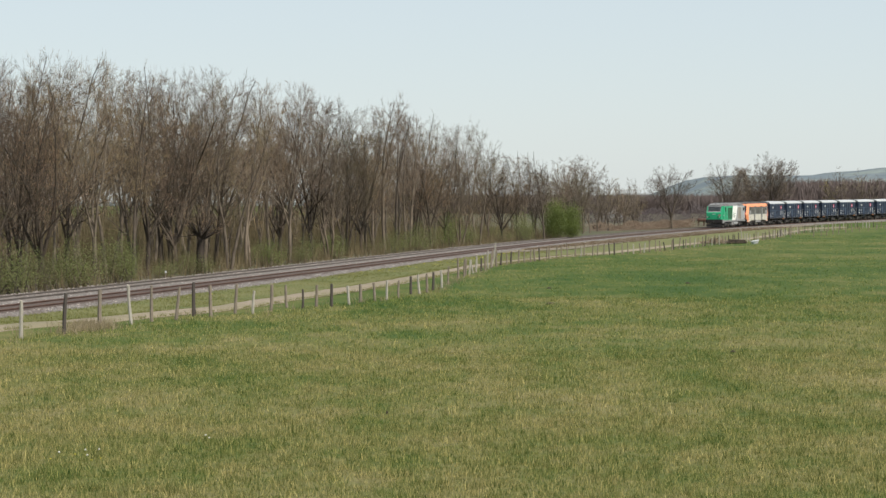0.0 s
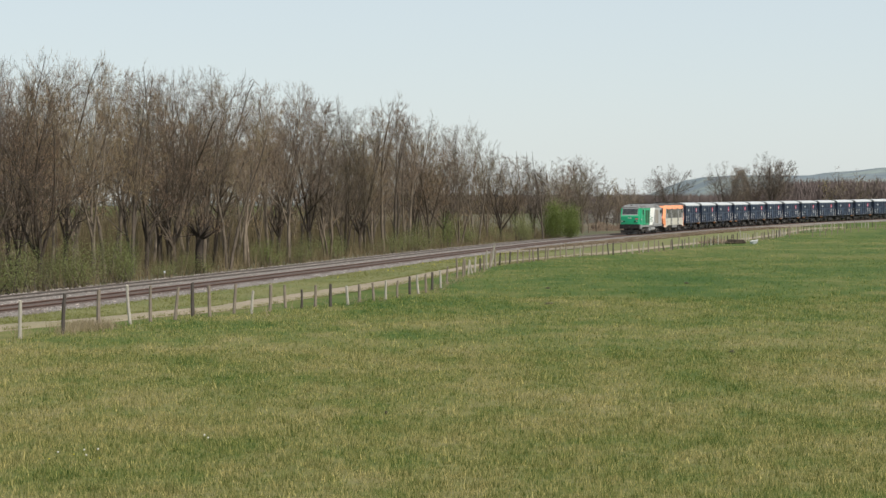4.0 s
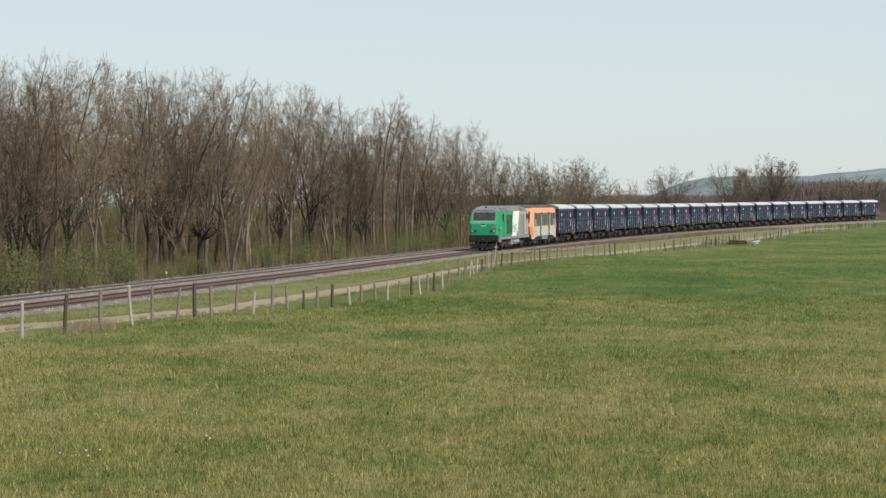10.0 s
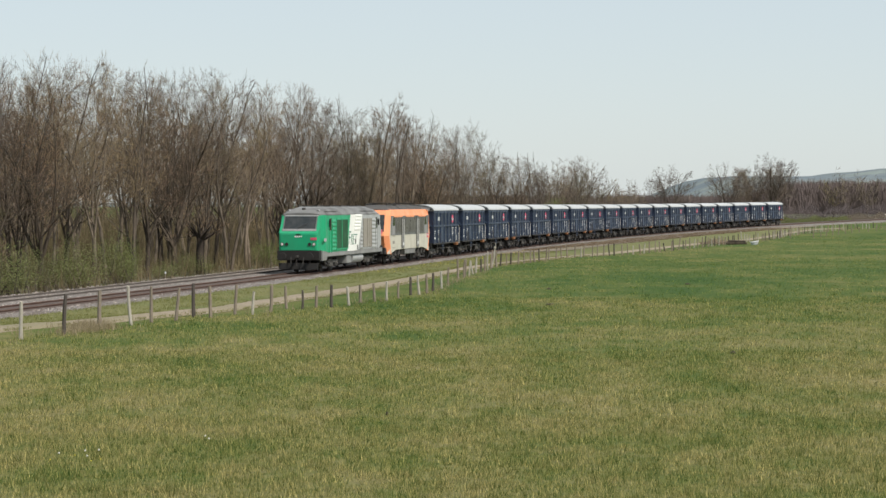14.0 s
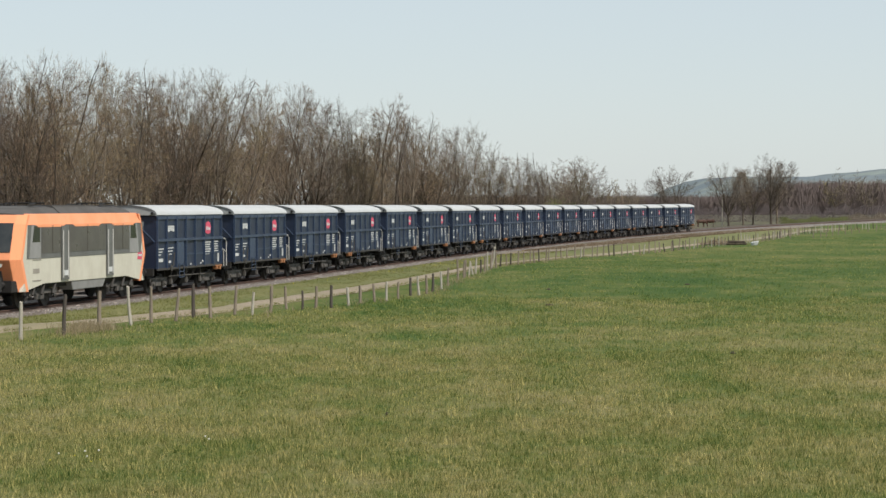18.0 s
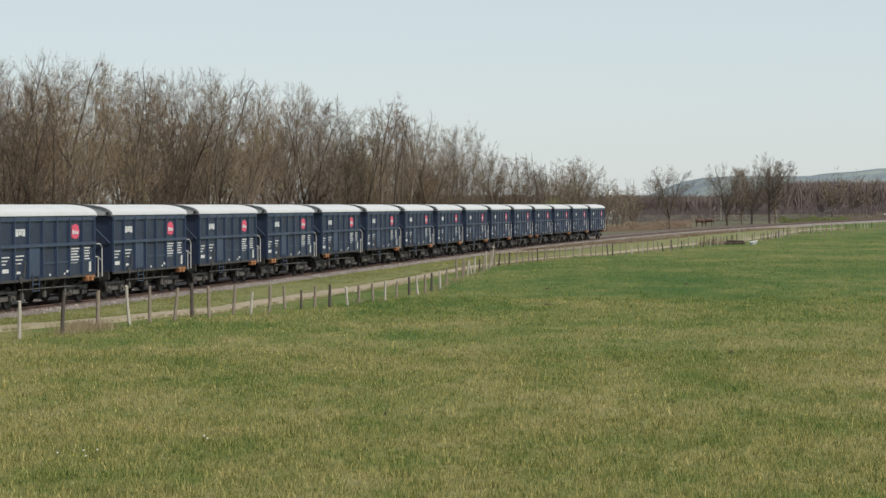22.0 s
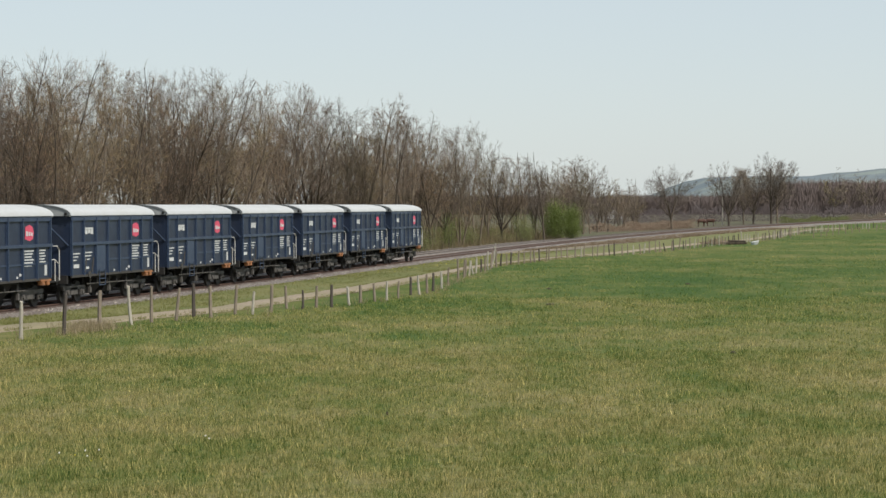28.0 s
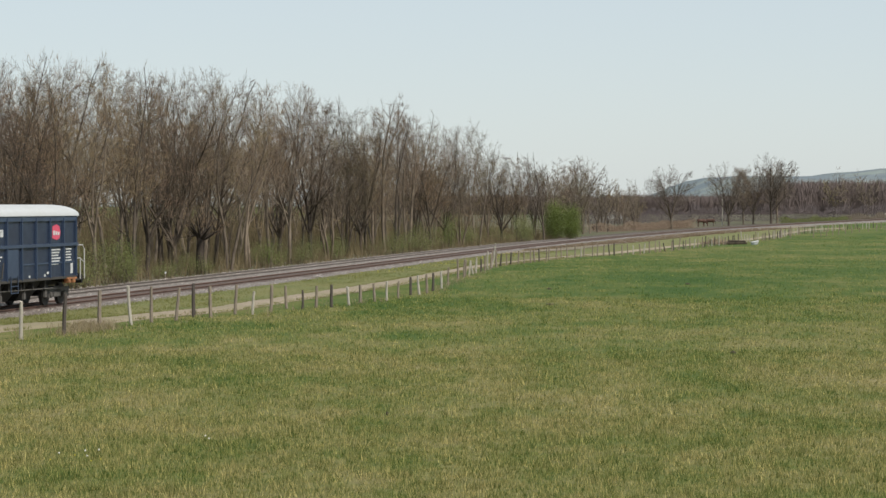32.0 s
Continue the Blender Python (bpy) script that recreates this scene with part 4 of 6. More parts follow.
def make_orange_loco():
    X = lambda v: v - LOCO_B / 2
    w = tagged(new("electric_locomotive"), "cream electric locomotive with orange ends and dark grey window band", "locomotive", "locomotives of the train")
    HW = 1.45

    def outline(z):
        # how far the raked end stands back at each height
        for (z0, a0), (z1, a1) in zip(PROF, PROF[1:]):
            if z0 <= z <= z1:
                return a0 + (a1 - a0) * (z - z0) / (z1 - z0)
        return PROF[-1][1]
    PROF = ((0.7, 1.25), (2.05, 0.62), (3.5, 1.15), (4.0, 1.5))
    zs = (1.0, 2.05, 3.5)

    def plan(z, g=0.0):
        a, b = outline(z) - g, LOCO_B - outline(z) + g
        return [(X(a), -1.18, z), (X(a + 0.5), -HW - g, z), (X(b - 0.5), -HW - g, z), (X(b), -1.18, z), (X(b), 1.18, z), (X(b - 0.5), HW + g, z), (X(a + 0.5), HW + g, z), (X(a), 1.18, z)]
    quick("body", lambda bm: loft(bm, [plan(z) for z in zs]), CREAM, w, "warm cream body sides", bevel=0.02)
    for f, e in ((X, 1), (lambda v: X(LOCO_B - v), -1)):
        def end(bm, g=0.03):
            rings = []
            for z in (0.72, 2.05, 3.5, 3.88):
                a = outline(max(z, 0.7))
                front = [(f(a - g), -1.18, z), (f(a - g), 1.18, z), (f(a + 0.48), HW + 0.012, z), (f(a + 0.72), HW + 0.012, z), (f(a + 0.72), HW - 0.1, z), (f(a + 0.3), 0.8, z), (f(a + 0.3), -0.8, z), (f(a + 0.72), -HW + 0.1, z), (f(a + 0.72), -HW - 0.012, z), (f(a + 0.48), -HW - 0.012, z)]
                rings.append(front)
            loft(bm, rings)
        quick("end_panel", end, LORANGE, w, "bright orange raked end", bevel=0.012)
        quick("windscreen", lambda bm: hexa(bm, ((f(outline(2.35) - 0.05), -1.16, 2.35), (f(outline(2.35) + 0.1), -1.16, 2.35), (f(outline(2.35) + 0.1), 1.16, 2.35), (f(outline(2.35) - 0.05), 1.16, 2.35),
              (f(outline(3.55) - 0.05), -1.16, 3.55), (f(outline(3.55) + 0.1), -1.16, 3.55), (f(outline(3.55) + 0.1), 1.16, 3.55), (f(outline(3.55) - 0.05), 1.16, 3.55))), GLASS, w, "dark raked windscreen", bevel=0.01)
        quick("end_mask", lambda bm: hexa(bm, ((f(outline(0.95) - 0.045), -0.75, 0.95), (f(outline(0.95) + 0.1), -0.75, 0.95), (f(outline(0.95) + 0.1), 0.75, 0.95), (f(outline(0.95) - 0.045), 0.75, 0.95),
              (f(outline(1.6) - 0.045), -0.75, 1.6), (f(outline(1.6) + 0.1), -0.75, 1.6), (f(outline(1.6) + 0.1), 0.75, 1.6), (f(outline(1.6) - 0.045), 0.75, 1.6))), BAND, w)
        quick("buffer_beam", lambda bm: box(bm, *sorted((f(0.6), f(1.6))), -1.25, 1.25, 0.72, 1.2), BLACKIRON, w, bevel=0.02)
        quick("coupling", lambda bm: box(bm, *sorted((f(0.05), f(0.65))), -0.06, 0.06, 0.98, 1.1), BLACKIRON, w)
        for s in (-1, 1):
            buffer(w, f(0), s)
            quick("headlight", lambda bm: rod(bm, (f(outline(1.85) - 0.06), s * 0.72, 1.85), (f(outline(1.85) + 0.05), s * 0.72, 1.85), 0.11, n=12), LENS, w)
            quick("skirt", lambda bm: hexa(bm, ((f(1.3), s * 1.3, 0.74), (f(1.5), s * 1.3, 0.74), (f(1.5), s * 1.452, 0.74), (f(1.3), s * 1.452, 0.74), (f(1.5), s * 1.3, 1.06), (f(4.1), s * 1.3, 1.06), (f(4.1), s * 1.452, 1.06), (f(1.5), s * 1.452, 1.06))), CREAM, w)
            quick("cab_window", lambda bm: side_plate(bm, s, ((f(2.35), 2.75), (f(3.2), 2.75), (f(3.2), 3.42), (f(2.55), 3.42)), HW + 0.016, 0.01), GLASS, w)
            quick("cab_frame", lambda bm: side_plate(bm, s, ((f(2.0), 2.08), (f(3.3), 2.08), (f(3.3), 3.47), (f(2.3), 3.47)), HW + 0.006, 0.01), MGREY, w)
            quick("grab_rail", lambda bm: [rod(bm, (f(a), s * (HW + 0.07), 1.2), (f(a), s * (HW + 0.07), 3.2), 0.025, n=6) for a in (5.75, 6.35)], RAILPALE, w)
            quick("door_column", lambda bm: [side_plate(bm, s, rect(*sorted((f(5.6), f(6.5))), 1.1, 3.4), HW + 0.03, 0.025)], BAND, w)
            quick("step_plate", lambda bm: [side_plate(bm, s, rect(*sorted((f(5.85), f(6.3))), 1.28, 1.5), HW + 0.06, 0.02)], WHITEP, w)
    for s in (-1, 1):
        quick("window_band", lambda bm: side_plate(bm, s, ((X(1.75), 2.06), (X(15.96), 2.06), (X(16.4), 3.5), (X(1.9), 3.5)), HW, 0.012), BAND, w, "dark grey band")
        for a, b in ((3.4, 5.55), (6.6, 11.1), (12.2, 14.3)):
            quick("pane", lambda bm: [side_plate(bm, s, rect(X(a), X(b), 2.28, 3.44), HW + 0.012, 0.012)] + [side_plate(bm, s, rect(X(a + k), X(a + k + 0.05), 2.28, 3.44), HW + 0.02, 0.02) for k in ((1.2,) if b - a < 3 else (2.2,))], BANDPANE, w)
        quick("cant_rail", lambda bm: hexa(bm, ((X(1.75), s * 1.30, 3.46), (X(15.96), s * 1.30, 3.46), (X(15.96), s * (HW + 0.03), 3.46), (X(1.75), s * (HW + 0.03), 3.46), (X(2.1), s * 1.2, 3.92), (X(15.6), s * 1.2, 3.92), (X(15.6), s * 1.36, 3.92), (X(2.1), s * 1.36, 3.92))), LORANGE, w, "orange cant rail")
        quick("cant_scallop", lambda bm: [side_plate(bm, s, ((X(a), 3.47), (X(a + 0.4), 3.36), (X(b - 0.4), 3.36), (X(b), 3.47)), HW + 0.02, 0.012) for a, b in ((2.6, 6.2), (6.9, 10.6), (11.8, 15.2))], LORANGE, w)
        quick("grey_plate", lambda bm: [side_plate(bm, s, rect(X(2.45), X(3.15), 1.45, 1.65), HW, 0.008), side_plate(bm, s, rect(X(2.4), X(3.3), 1.14, 1.18), HW, 0.02), side_plate(bm, s, rect(X(2.4), X(3.3), 2.0, 2.04), HW, 0.02)], TAUPE, w)
        quick("red_mark", lambda bm: side_plate(bm, s, ((X(15.5), 1.75), (X(16.1), 1.72), (X(16.25), 1.95), (X(16.05), 2.15), (X(15.6), 2.12)), HW, 0.01), REDP, w, "round red mark")
        quick("red_mark_stripe", lambda bm: side_plate(bm, s, rect(X(15.6), X(16.15), 1.88, 1.98), HW + 0.01, 0.01), WHITEP, w)
        quick("equipment_box", lambda bm: hexa(bm, ((X(7.2), s * 0.8, 0.62), (X(11.0), s * 0.8, 0.62), (X(11.0), s * 1.38, 0.62), (X(7.2), s * 1.38, 0.62), (X(6.9), s * 0.8, 1.06), (X(11.3), s * 0.8, 1.06), (X(11.3), s * 1.42, 1.06), (X(6.9), s * 1.42, 1.06))), MGREY, w, bevel=0.02)
        quick("damper", lambda bm: [rod(bm, (X(a), s * 1.36, 0.55), (X(a + 0.35), s * 1.36, 1.05), 0.06, n=8) for a in (2.6, 3.6, 4.9, 12.2, 13.6, 14.7)], GREYIRON, w)

    def roof(bm):
        st = ((1.5, 1.2, 3.45, 3.88, 3.92, 3.95), (2.6, 1.3, 3.45, 3.9, 4.1, 4.16), (3.4, 1.3, 3.45, 3.9, 4.16, 4.24), (LOCO_B - 3.4, 1.3, 3.45, 3.9, 4.16, 4.24), (LOCO_B - 2.6, 1.3, 3.45, 3.9, 4.1, 4.16), (LOCO_B - 1.5, 1.2, 3.45, 3.88, 3.92, 3.95))
        loft(bm, [ring(X(a[0]), *a[1:]) for a in st])
    quick("roof", roof, BLACKR, w, "dark grimy roof hood", bevel=0.015)
    quick("roof_panel", lambda bm: [hexa(bm, ((X(a), s * 1.28, 3.93), (X(b), s * 1.28, 3.93), (X(b), s * 1.31, 3.93), (X(a), s * 1.31, 3.93), (X(a), s * 0.95, 4.21), (X(b), s * 0.95, 4.21), (X(b), s * 0.99, 4.22), (X(a), s * 0.99, 4.22))) for s in (-1, 1) for a, b in ((5.9, 11.2),)]
          + [box(bm, X(5.9), X(11.2), -0.96, 0.96, 4.2, 4.29)], BLACKR, w, "dark brown roof panels")

    def panto(bm):
        for a in (3.4, 12.0):
            for y in (-0.8, 0.8):
                box(bm, X(a), X(a + 2.0), y - 0.04, y + 0.04, 4.24, 4.3)
                rod(bm, (X(a + 0.2), y, 4.3), (X(a + 1.9), y * 0.6, 4.36), 0.03, n=5)
            rod(bm, (X(a + 1.9), -0.8, 4.37), (X(a + 1.9), 0.8, 4.37), 0.035, n=6)
            rod(bm, (X(a + 1.65), -0.8, 4.37), (X(a + 1.65), 0.8, 4.37), 0.035, n=6)
            for k in range(3):
                rod(bm, (X(a + 0.3 + 0.6 * k), 0.3, 4.22), (X(a + 0.3 + 0.6 * k), 0.3, 4.38), 0.06, n=8)
    quick("pantograph", panto, BLACKIRON, w, "folded black pantographs")
    quick("underframe", lambda bm: box(bm, X(1.4), X(LOCO_B - 1.4), -1.15, 1.15, 0.8, 1.06), BLACKIRON, w)
    for x in (3.9, LOCO_B - 3.9):
        bogie(w, X(x), 2.8, 0.6, 1.2, "grimy traction bogie", DUSTY)
    return w


LETTER = paint("dark_green_letter", (0.03, 0.19, 0.12), 0.5, (0.1, 0.2, 0.15), 0.3)


def build_train():
    """Each vehicle with the place of its middle behind the first wagon's front coupling."""
    out = [(make_green_loco(), -LOCO_B - LOCO_A / 2, LOCO_A), (make_orange_loco(), -LOCO_B / 2, LOCO_B)]
    first = make_wagon()
    out.append((first, MID, WAGON))
    for i in range(1, 19):
        out.append((copy_thing(first, Matrix()), MID + WAGON * i, WAGON))
    # some wagons carry their brake gear at the leading end
    for i in (3, 7, 8, 15):
        for o in out[2 + i][0].children:
            if o.name.startswith("brake_box"):
                o.location.x = -8.9
    return out


TRAIN = build_train()


def vehicle_pose(t, mid, length):
    s, k = speed_line(t) + mid, length * 0.31
    a, b = on_line(s - k, 0, RAIL_Z), on_line(s + k, 0, RAIL_Z)
    d = b - a
    c = (a + b) / 2
    return Matrix.LocRotScale(c, Euler((0, -math.atan2(d.z, d.xy.length), math.atan2(d.y, d.x))), None)


# ---- fence ----
def make_post(rnd, h, r, lean, mat, bend=0.0):
    """A split wooden stake, slightly bent, with a chipped top."""
    bm = bmesh.new()
    rings, n = [], 6
    for k in range(5):
        t = k / 4
        cx = lean * t * h + bend * math.sin(math.pi * t)
        rr = r * (1.08 - 0.22 * t)
        rings.append([(cx + rr * math.cos(2 * math.pi * i / n + 0.4) * rnd.uniform(0.85, 1.1), rr * math.sin(2 * math.pi * i / n + 0.4) * rnd.uniform(0.8, 1.1), -0.2 + (h + 0.2) * t + (rnd.uniform(-0.03, 0.03) if k == 4 else 0)) for i in range(n)])
    loft(bm, rings)
    return mesh_of("post", bm, mat)


# near posts: x, y, height, lean
NEAR_A = [(-14.22, 75.8, 1.29, 0.02), (-13.2, 78.4, 1.42, 0.05), (-12.6, 82.7, 1.37, 0.0), (-11.7, 84.7, 1.49, -0.09), (-11.22, 86.7, 1.39, 0.0), (-10.45, 88.0, 1.28, 0.12),
          (-10.07, 91.1, 1.37, -0.02), (-9.34, 90.6, 1.27, -0.03), (-8.65, 93.4, 1.22, 0.08), (-7.85, 93.0, 0.95, 0.06), (-7.28, 94.9, 1.14, 0.06), (-6.82, 98.5, 1.0, -0.06)]
NEAR_B = [(-6.12, 98.0, 0.82, 0.02), (-5.6, 99.1, 0.98, 0.05), (-4.92, 99.6, 0.99, 0.0), (-4.2, 101.3, 0.84, -0.1), (-3.84, 104.2, 0.82, 0.02), (-3.2, 105.4, 0.85, -0.06), (-2.65, 106.7, 0.9, 0.0),
          (-2.16, 109.3, 0.85, 0.02), (-1.62, 113.4, 0.9, 0.0), (-1.17, 114.1, 0.95, -0.1), (-0.84, 115.6, 0.96, 0.0), (-0.54, 118.6, 0.95, 0.03), (-0.06, 121.8, 0.95, -0.04), (0.3, 127, 1.0, 0.03)]
FAR_FENCE = [(0.81, 134.5), (2.0, 147.0), (4.39, 166.8), (7.2, 178.3), (10.4, 191.6), (13.9, 198.5), (16.9, 205), (20.8, 217), (24, 228), (27.4, 240), (36, 270), (43.5, 297), (51, 330), (60, 360), (70, 389), (80, 410)]
SIDE_FENCE = [(46.5, 303), (50, 307), (57, 330), (67, 362), (80, 396)]


def build_fence():
    rnd = random.Random(11)
    f = tagged(new("stake_fence"), "irregular pasture fence of weathered split wooden stakes", "fence")
    mats = (POSTWOOD, POSTPALE, POSTDARK, POSTWOOD)
    dark = {1, 6, 12, 14, 20, 23}
    for i, (x, y, h, lean) in enumerate(NEAR_A + NEAR_B):
        m = POSTDARK if i in dark else (POSTWOOD if i % 3 else POSTPALE)
        o = part("post", make_post(rnd, h, rnd.uniform(0.062, 0.08), lean, m, rnd.uniform(-0.03, 0.03)), None, f)
        o.location = (x, y, meadow_z(x, y))
    pool = [make_post(rnd, rnd.uniform(0.95, 1.25), rnd.uniform(0.055, 0.075), rnd.uniform(-0.06, 0.06), mats[k % 4], rnd.uniform(-0.04, 0.04)) for k in range(14)]
    way = smooth_way(FAR_FENCE, 0.25)
    d, last, k = 0.0, way[0], 0
    for p in way[1:]:
        d += (p - last).length * (1.0 if p.y > 262 else max(1.0, (p.x / p.y - last.x / last.y) / (p - last).length * 950))
        last = p
        if d > 2.3 + 0.6 * math.sin(k * 2.3):
            d, k = 0.0, k + 1
            o = part("post", rnd.choice(pool), None, f)
            x, y = p.x + rnd.uniform(-0.1, 0.1), p.y
            o.location, o.rotation_euler = (x, y, meadow_z(x, y)), (rnd.gauss(0, 0.04), rnd.gauss(0, 0.07), rnd.uniform(0, 6))
            o.scale.z = rnd.uniform(0.8, 1.12)
    g = tagged(new("stake_fence"), "sparse row of short pale stakes across the pasture", "fence")
    way = smooth_way(SIDE_FENCE, 0.5)
    d, last = 9.0, way[0]
    for p in way[1:]:
        d += (p - last).length
        last = p
        if d > 7.5:
            d = rnd.uniform(-1.5, 1.5)
            o = part("post", pool[3], None, g)
            o.location = (p.x, p.y, meadow_z(p.x, p.y) - 0.25)


build_fence()


# ---- trees ----
def tubes(p, q, r0, r1, n):
    """Tapered tubes between two sets of points, as vertices and faces."""
    d = q - p
    d /= np.linalg.norm(d, axis=1)[:, None] + 1e-9
    ref = np.where(np.abs(d[:, 2:3]) < 0.9, np.array([[0, 0, 1.0]]), np.array([[1.0, 0, 0]]))
    u = np.cross(d, ref)
    u /= np.linalg.norm(u, axis=1)[:, None]
    v = np.cross(d, u)
    m = len(p)
    V = np.zeros((m, 2, n, 3))
    for i in range(n):
        c = math.cos(2 * math.pi * i / n) * u + math.sin(2 * math.pi * i / n) * v
        V[:, 0, i], V[:, 1, i] = p + c * r0[:, None], q + c * r1[:, None]
    b = np.arange(m)[:, None] * 2 * n
    F = np.concatenate([b + np.array([[i, (i + 1) % n, n + (i + 1) % n, n + i]]) for i in range(n)])
    return V.reshape(-1, 3), F


def tree_meshes(seed, height=12, base=0.26, wide=0.30, stems=1, leaders=3, tilt=0.30, trunk=0.17, gap=1.0, twigs=4600, twig_r=0.0055, long=0.55, reach=1.0):
    """A bare tree: trunk, leaders from its fork, limbs, branches and shoots within an oval crown; fine bent twigs in a second mesh."""
    rnd = random.Random(seed)
    seg, shoots = [], []
    mid, tall, across = height * (1 + base * 0.75) / 2, height * (1 - base * 0.75) / 2, wide * height

    def inside(p):
        return (p.x * p.x + p.y * p.y) / (across * across) + ((p.z - mid) / tall) ** 2 < 1.0

    def turned(d, ang):
        for _ in range(5):
            q = Matrix.Rotation(rnd.uniform(0, 6.283), 3, d) @ d.orthogonal().normalized()
            e = (d * math.cos(ang) + q * math.sin(ang)).normalized()
            if e.z > -0.15:
                break
        return e

    def branch(p, d, length, r, level):
        """level 0 a leader, 1 a limb, 2 a branch, 3 a shoot"""
        for _ in range(9):
            if inside(p + d * length):
                break
            length *= 0.85
        if length < 0.22 * gap:
            return
        n = max(2, round(length / (0.7, 0.55, 0.45, 0.4)[level]))
        bend = Vector((rnd.gauss(0, 0.03), rnd.gauss(0, 0.03), (0.02, 0.035, 0.03, 0.02)[level]))
        r1 = max(0.0045, r * (0.22, 0.25, 0.35, 0.5)[level])
        wait = length * (0.10, 0.22, 0.2, 1)[level]
        for k in range(n):
            d = (d + bend + Vector((rnd.gauss(0, 0.06), rnd.gauss(0, 0.06), rnd.gauss(0, 0.04)))).normalized()
            q = p + d * (length / n)
            if k and level < 2 and not inside(q):
                break
            ra, rb = r + (r1 - r) * (k / n) ** 0.8, r + (r1 - r) * ((k + 1) / n) ** 0.8
            seg.append((p, q, ra, rb))
            if level >= 2:
                shoots.append((p, q, d))
            done = length * (k + 1) / n
            if level < 3:
                while wait < done:
                    t = wait / length
                    c = p.lerp(q, rnd.random())
                    if level == 0:
                        l, ang = across * rnd.uniform(0.75, 1.25) * (1.05 - 0.5 * t) * reach, rnd.uniform(0.6, 1.05) - 0.12 * t
                    elif level == 1:
                        l, ang = length * rnd.uniform(0.40, 0.66) * (1.1 - 0.65 * t), rnd.uniform(0.45, 0.9)
                    else:
                        l, ang = length * rnd.uniform(0.35, 0.6) * (1.1 - 0.5 * t) + 0.12, rnd.uniform(0.4, 0.85)
                    branch(c, turned(d, ang), l, max(0.0055, rb * rnd.uniform(0.42, 0.62)), level + 1)
                    wait += (0.60, 0.40, 0.26)[level] * gap * rnd.uniform(0.6, 1.4)
            p = q

    for s in range(stems):
        az = rnd.uniform(0, 1) + 6.283 * s / stems
        p = Vector((math.cos(az), math.sin(az), 0)) * (0 if stems == 1 else rnd.uniform(0.12, 0.4)) - Vector((0, 0, 0.2))
        lean = 0.03 if stems == 1 else rnd.uniform(0.08, 0.2)
        d = Vector((math.cos(az) * lean + rnd.gauss(0, 0.03), math.sin(az) * lean + rnd.gauss(0, 0.03), 1)).normalized()
        r, rise = trunk * rnd.uniform(0.85, 1.15), height * base * rnd.uniform(0.75, 1.2)
        for k in range(5):
            q = p + d * rise / 5
            seg.append((p, q, r * (1.18 if k == 0 else 1.0), r * 0.96))
            r, p = r * 0.96, q
            d = (d + Vector((rnd.gauss(0, 0.05), rnd.gauss(0, 0.05), 0))).normalized()
        m = max(1, round(leaders / stems))
        for k in range(m):
            a = az + 6.283 * k / m + rnd.uniform(-0.5, 0.5)
            t = tilt * rnd.uniform(0.6, 1.3) * (0.35 if k == 0 else 1.0)
            nd = (d + Vector((math.cos(a), math.sin(a), 0)) * math.tan(t)).normalized()
            branch(p - d * rnd.uniform(0, 0.2) * rise, nd, (height - p.z) * rnd.uniform(0.86, 1.0) * (1 if k == 0 else 0.95), r * (0.85 if k == 0 else rnd.uniform(0.55, 0.75)), 0)

    A, B = np.array([tuple(k[0]) for k in seg]), np.array([tuple(k[1]) for k in seg])
    ra, rb = np.array([k[2] for k in seg]), np.array([k[3] for k in seg])
    thick = ra > 0.05
    wv, wf = tubes(A[thick], B[thick], ra[thick], rb[thick], 7)
    sv, sf = tubes(A[~thick], B[~thick], ra[~thick], rb[~thick], 3)
    wood_v, wood_f = np.concatenate([wv, sv]), wf.tolist() + (sf + len(wv)).tolist()
    rs = np.random.RandomState(seed + 500)
    pick = rs.randint(0, len(shoots), twigs)
    P, Q, D = (np.array([tuple(k[j]) for k in shoots])[pick] for j in range(3))
    b = P + (Q - P) * rs.rand(twigs, 1)
    d1 = D + rs.randn(twigs, 3) * 0.62 + np.array([0, 0, 0.06])
    d1 /= np.linalg.norm(d1, axis=1)[:, None]
    d2 = d1 + rs.randn(twigs, 3) * 0.25 + np.array([0, 0, 0.14])
    d2 /= np.linalg.norm(d2, axis=1)[:, None]
    l = rs.uniform(0.3, 1.0, (twigs, 1)) * long
    m, e = b + d1 * l * 0.5, b + d1 * l * 0.5 + d2 * l * 0.5
    side = np.cross(d1, rs.randn(twigs, 3))
    side /= np.linalg.norm(side, axis=1)[:, None]
    w = side * twig_r * rs.uniform(0.6, 1.3, (twigs, 1))
    tv = np.stack([b - w, b + w, m + w * 0.7, m - w * 0.7, e], 1).reshape(-1, 3)
    k = np.arange(twigs)[:, None] * 5
    tf = (k + np.array([[0, 1, 2, 3]])).tolist() + (k + np.array([[3, 2, 4]])).tolist()
    f = height / np.sort(tv[:, 2])[int(len(tv) * 0.997)]
    return (wood_v * f).tolist(), wood_f, (tv * f).tolist(), tf


def tree_kind(seed, mat_w, mat_t, **kw):
    wv, wf, tv, tf = tree_meshes(seed, **kw)
    return soup("trunk", wv, wf, mat_w, True), soup("crown", tv, tf, mat_t)


def plant(kind, name, x, y, size, turn, label, category="tree", group="", wide=1.0, z=None):
    ob = tagged(new(name), label, category, group)
    part("trunk", kind[0], None, ob)
    part("crown", kind[1], None, ob)
    ob.location, ob.rotation_euler, ob.scale = (x, y, (land(x, y) if z is None else z)), (0, 0, turn), (size * wide, size * wide, size)
    return ob


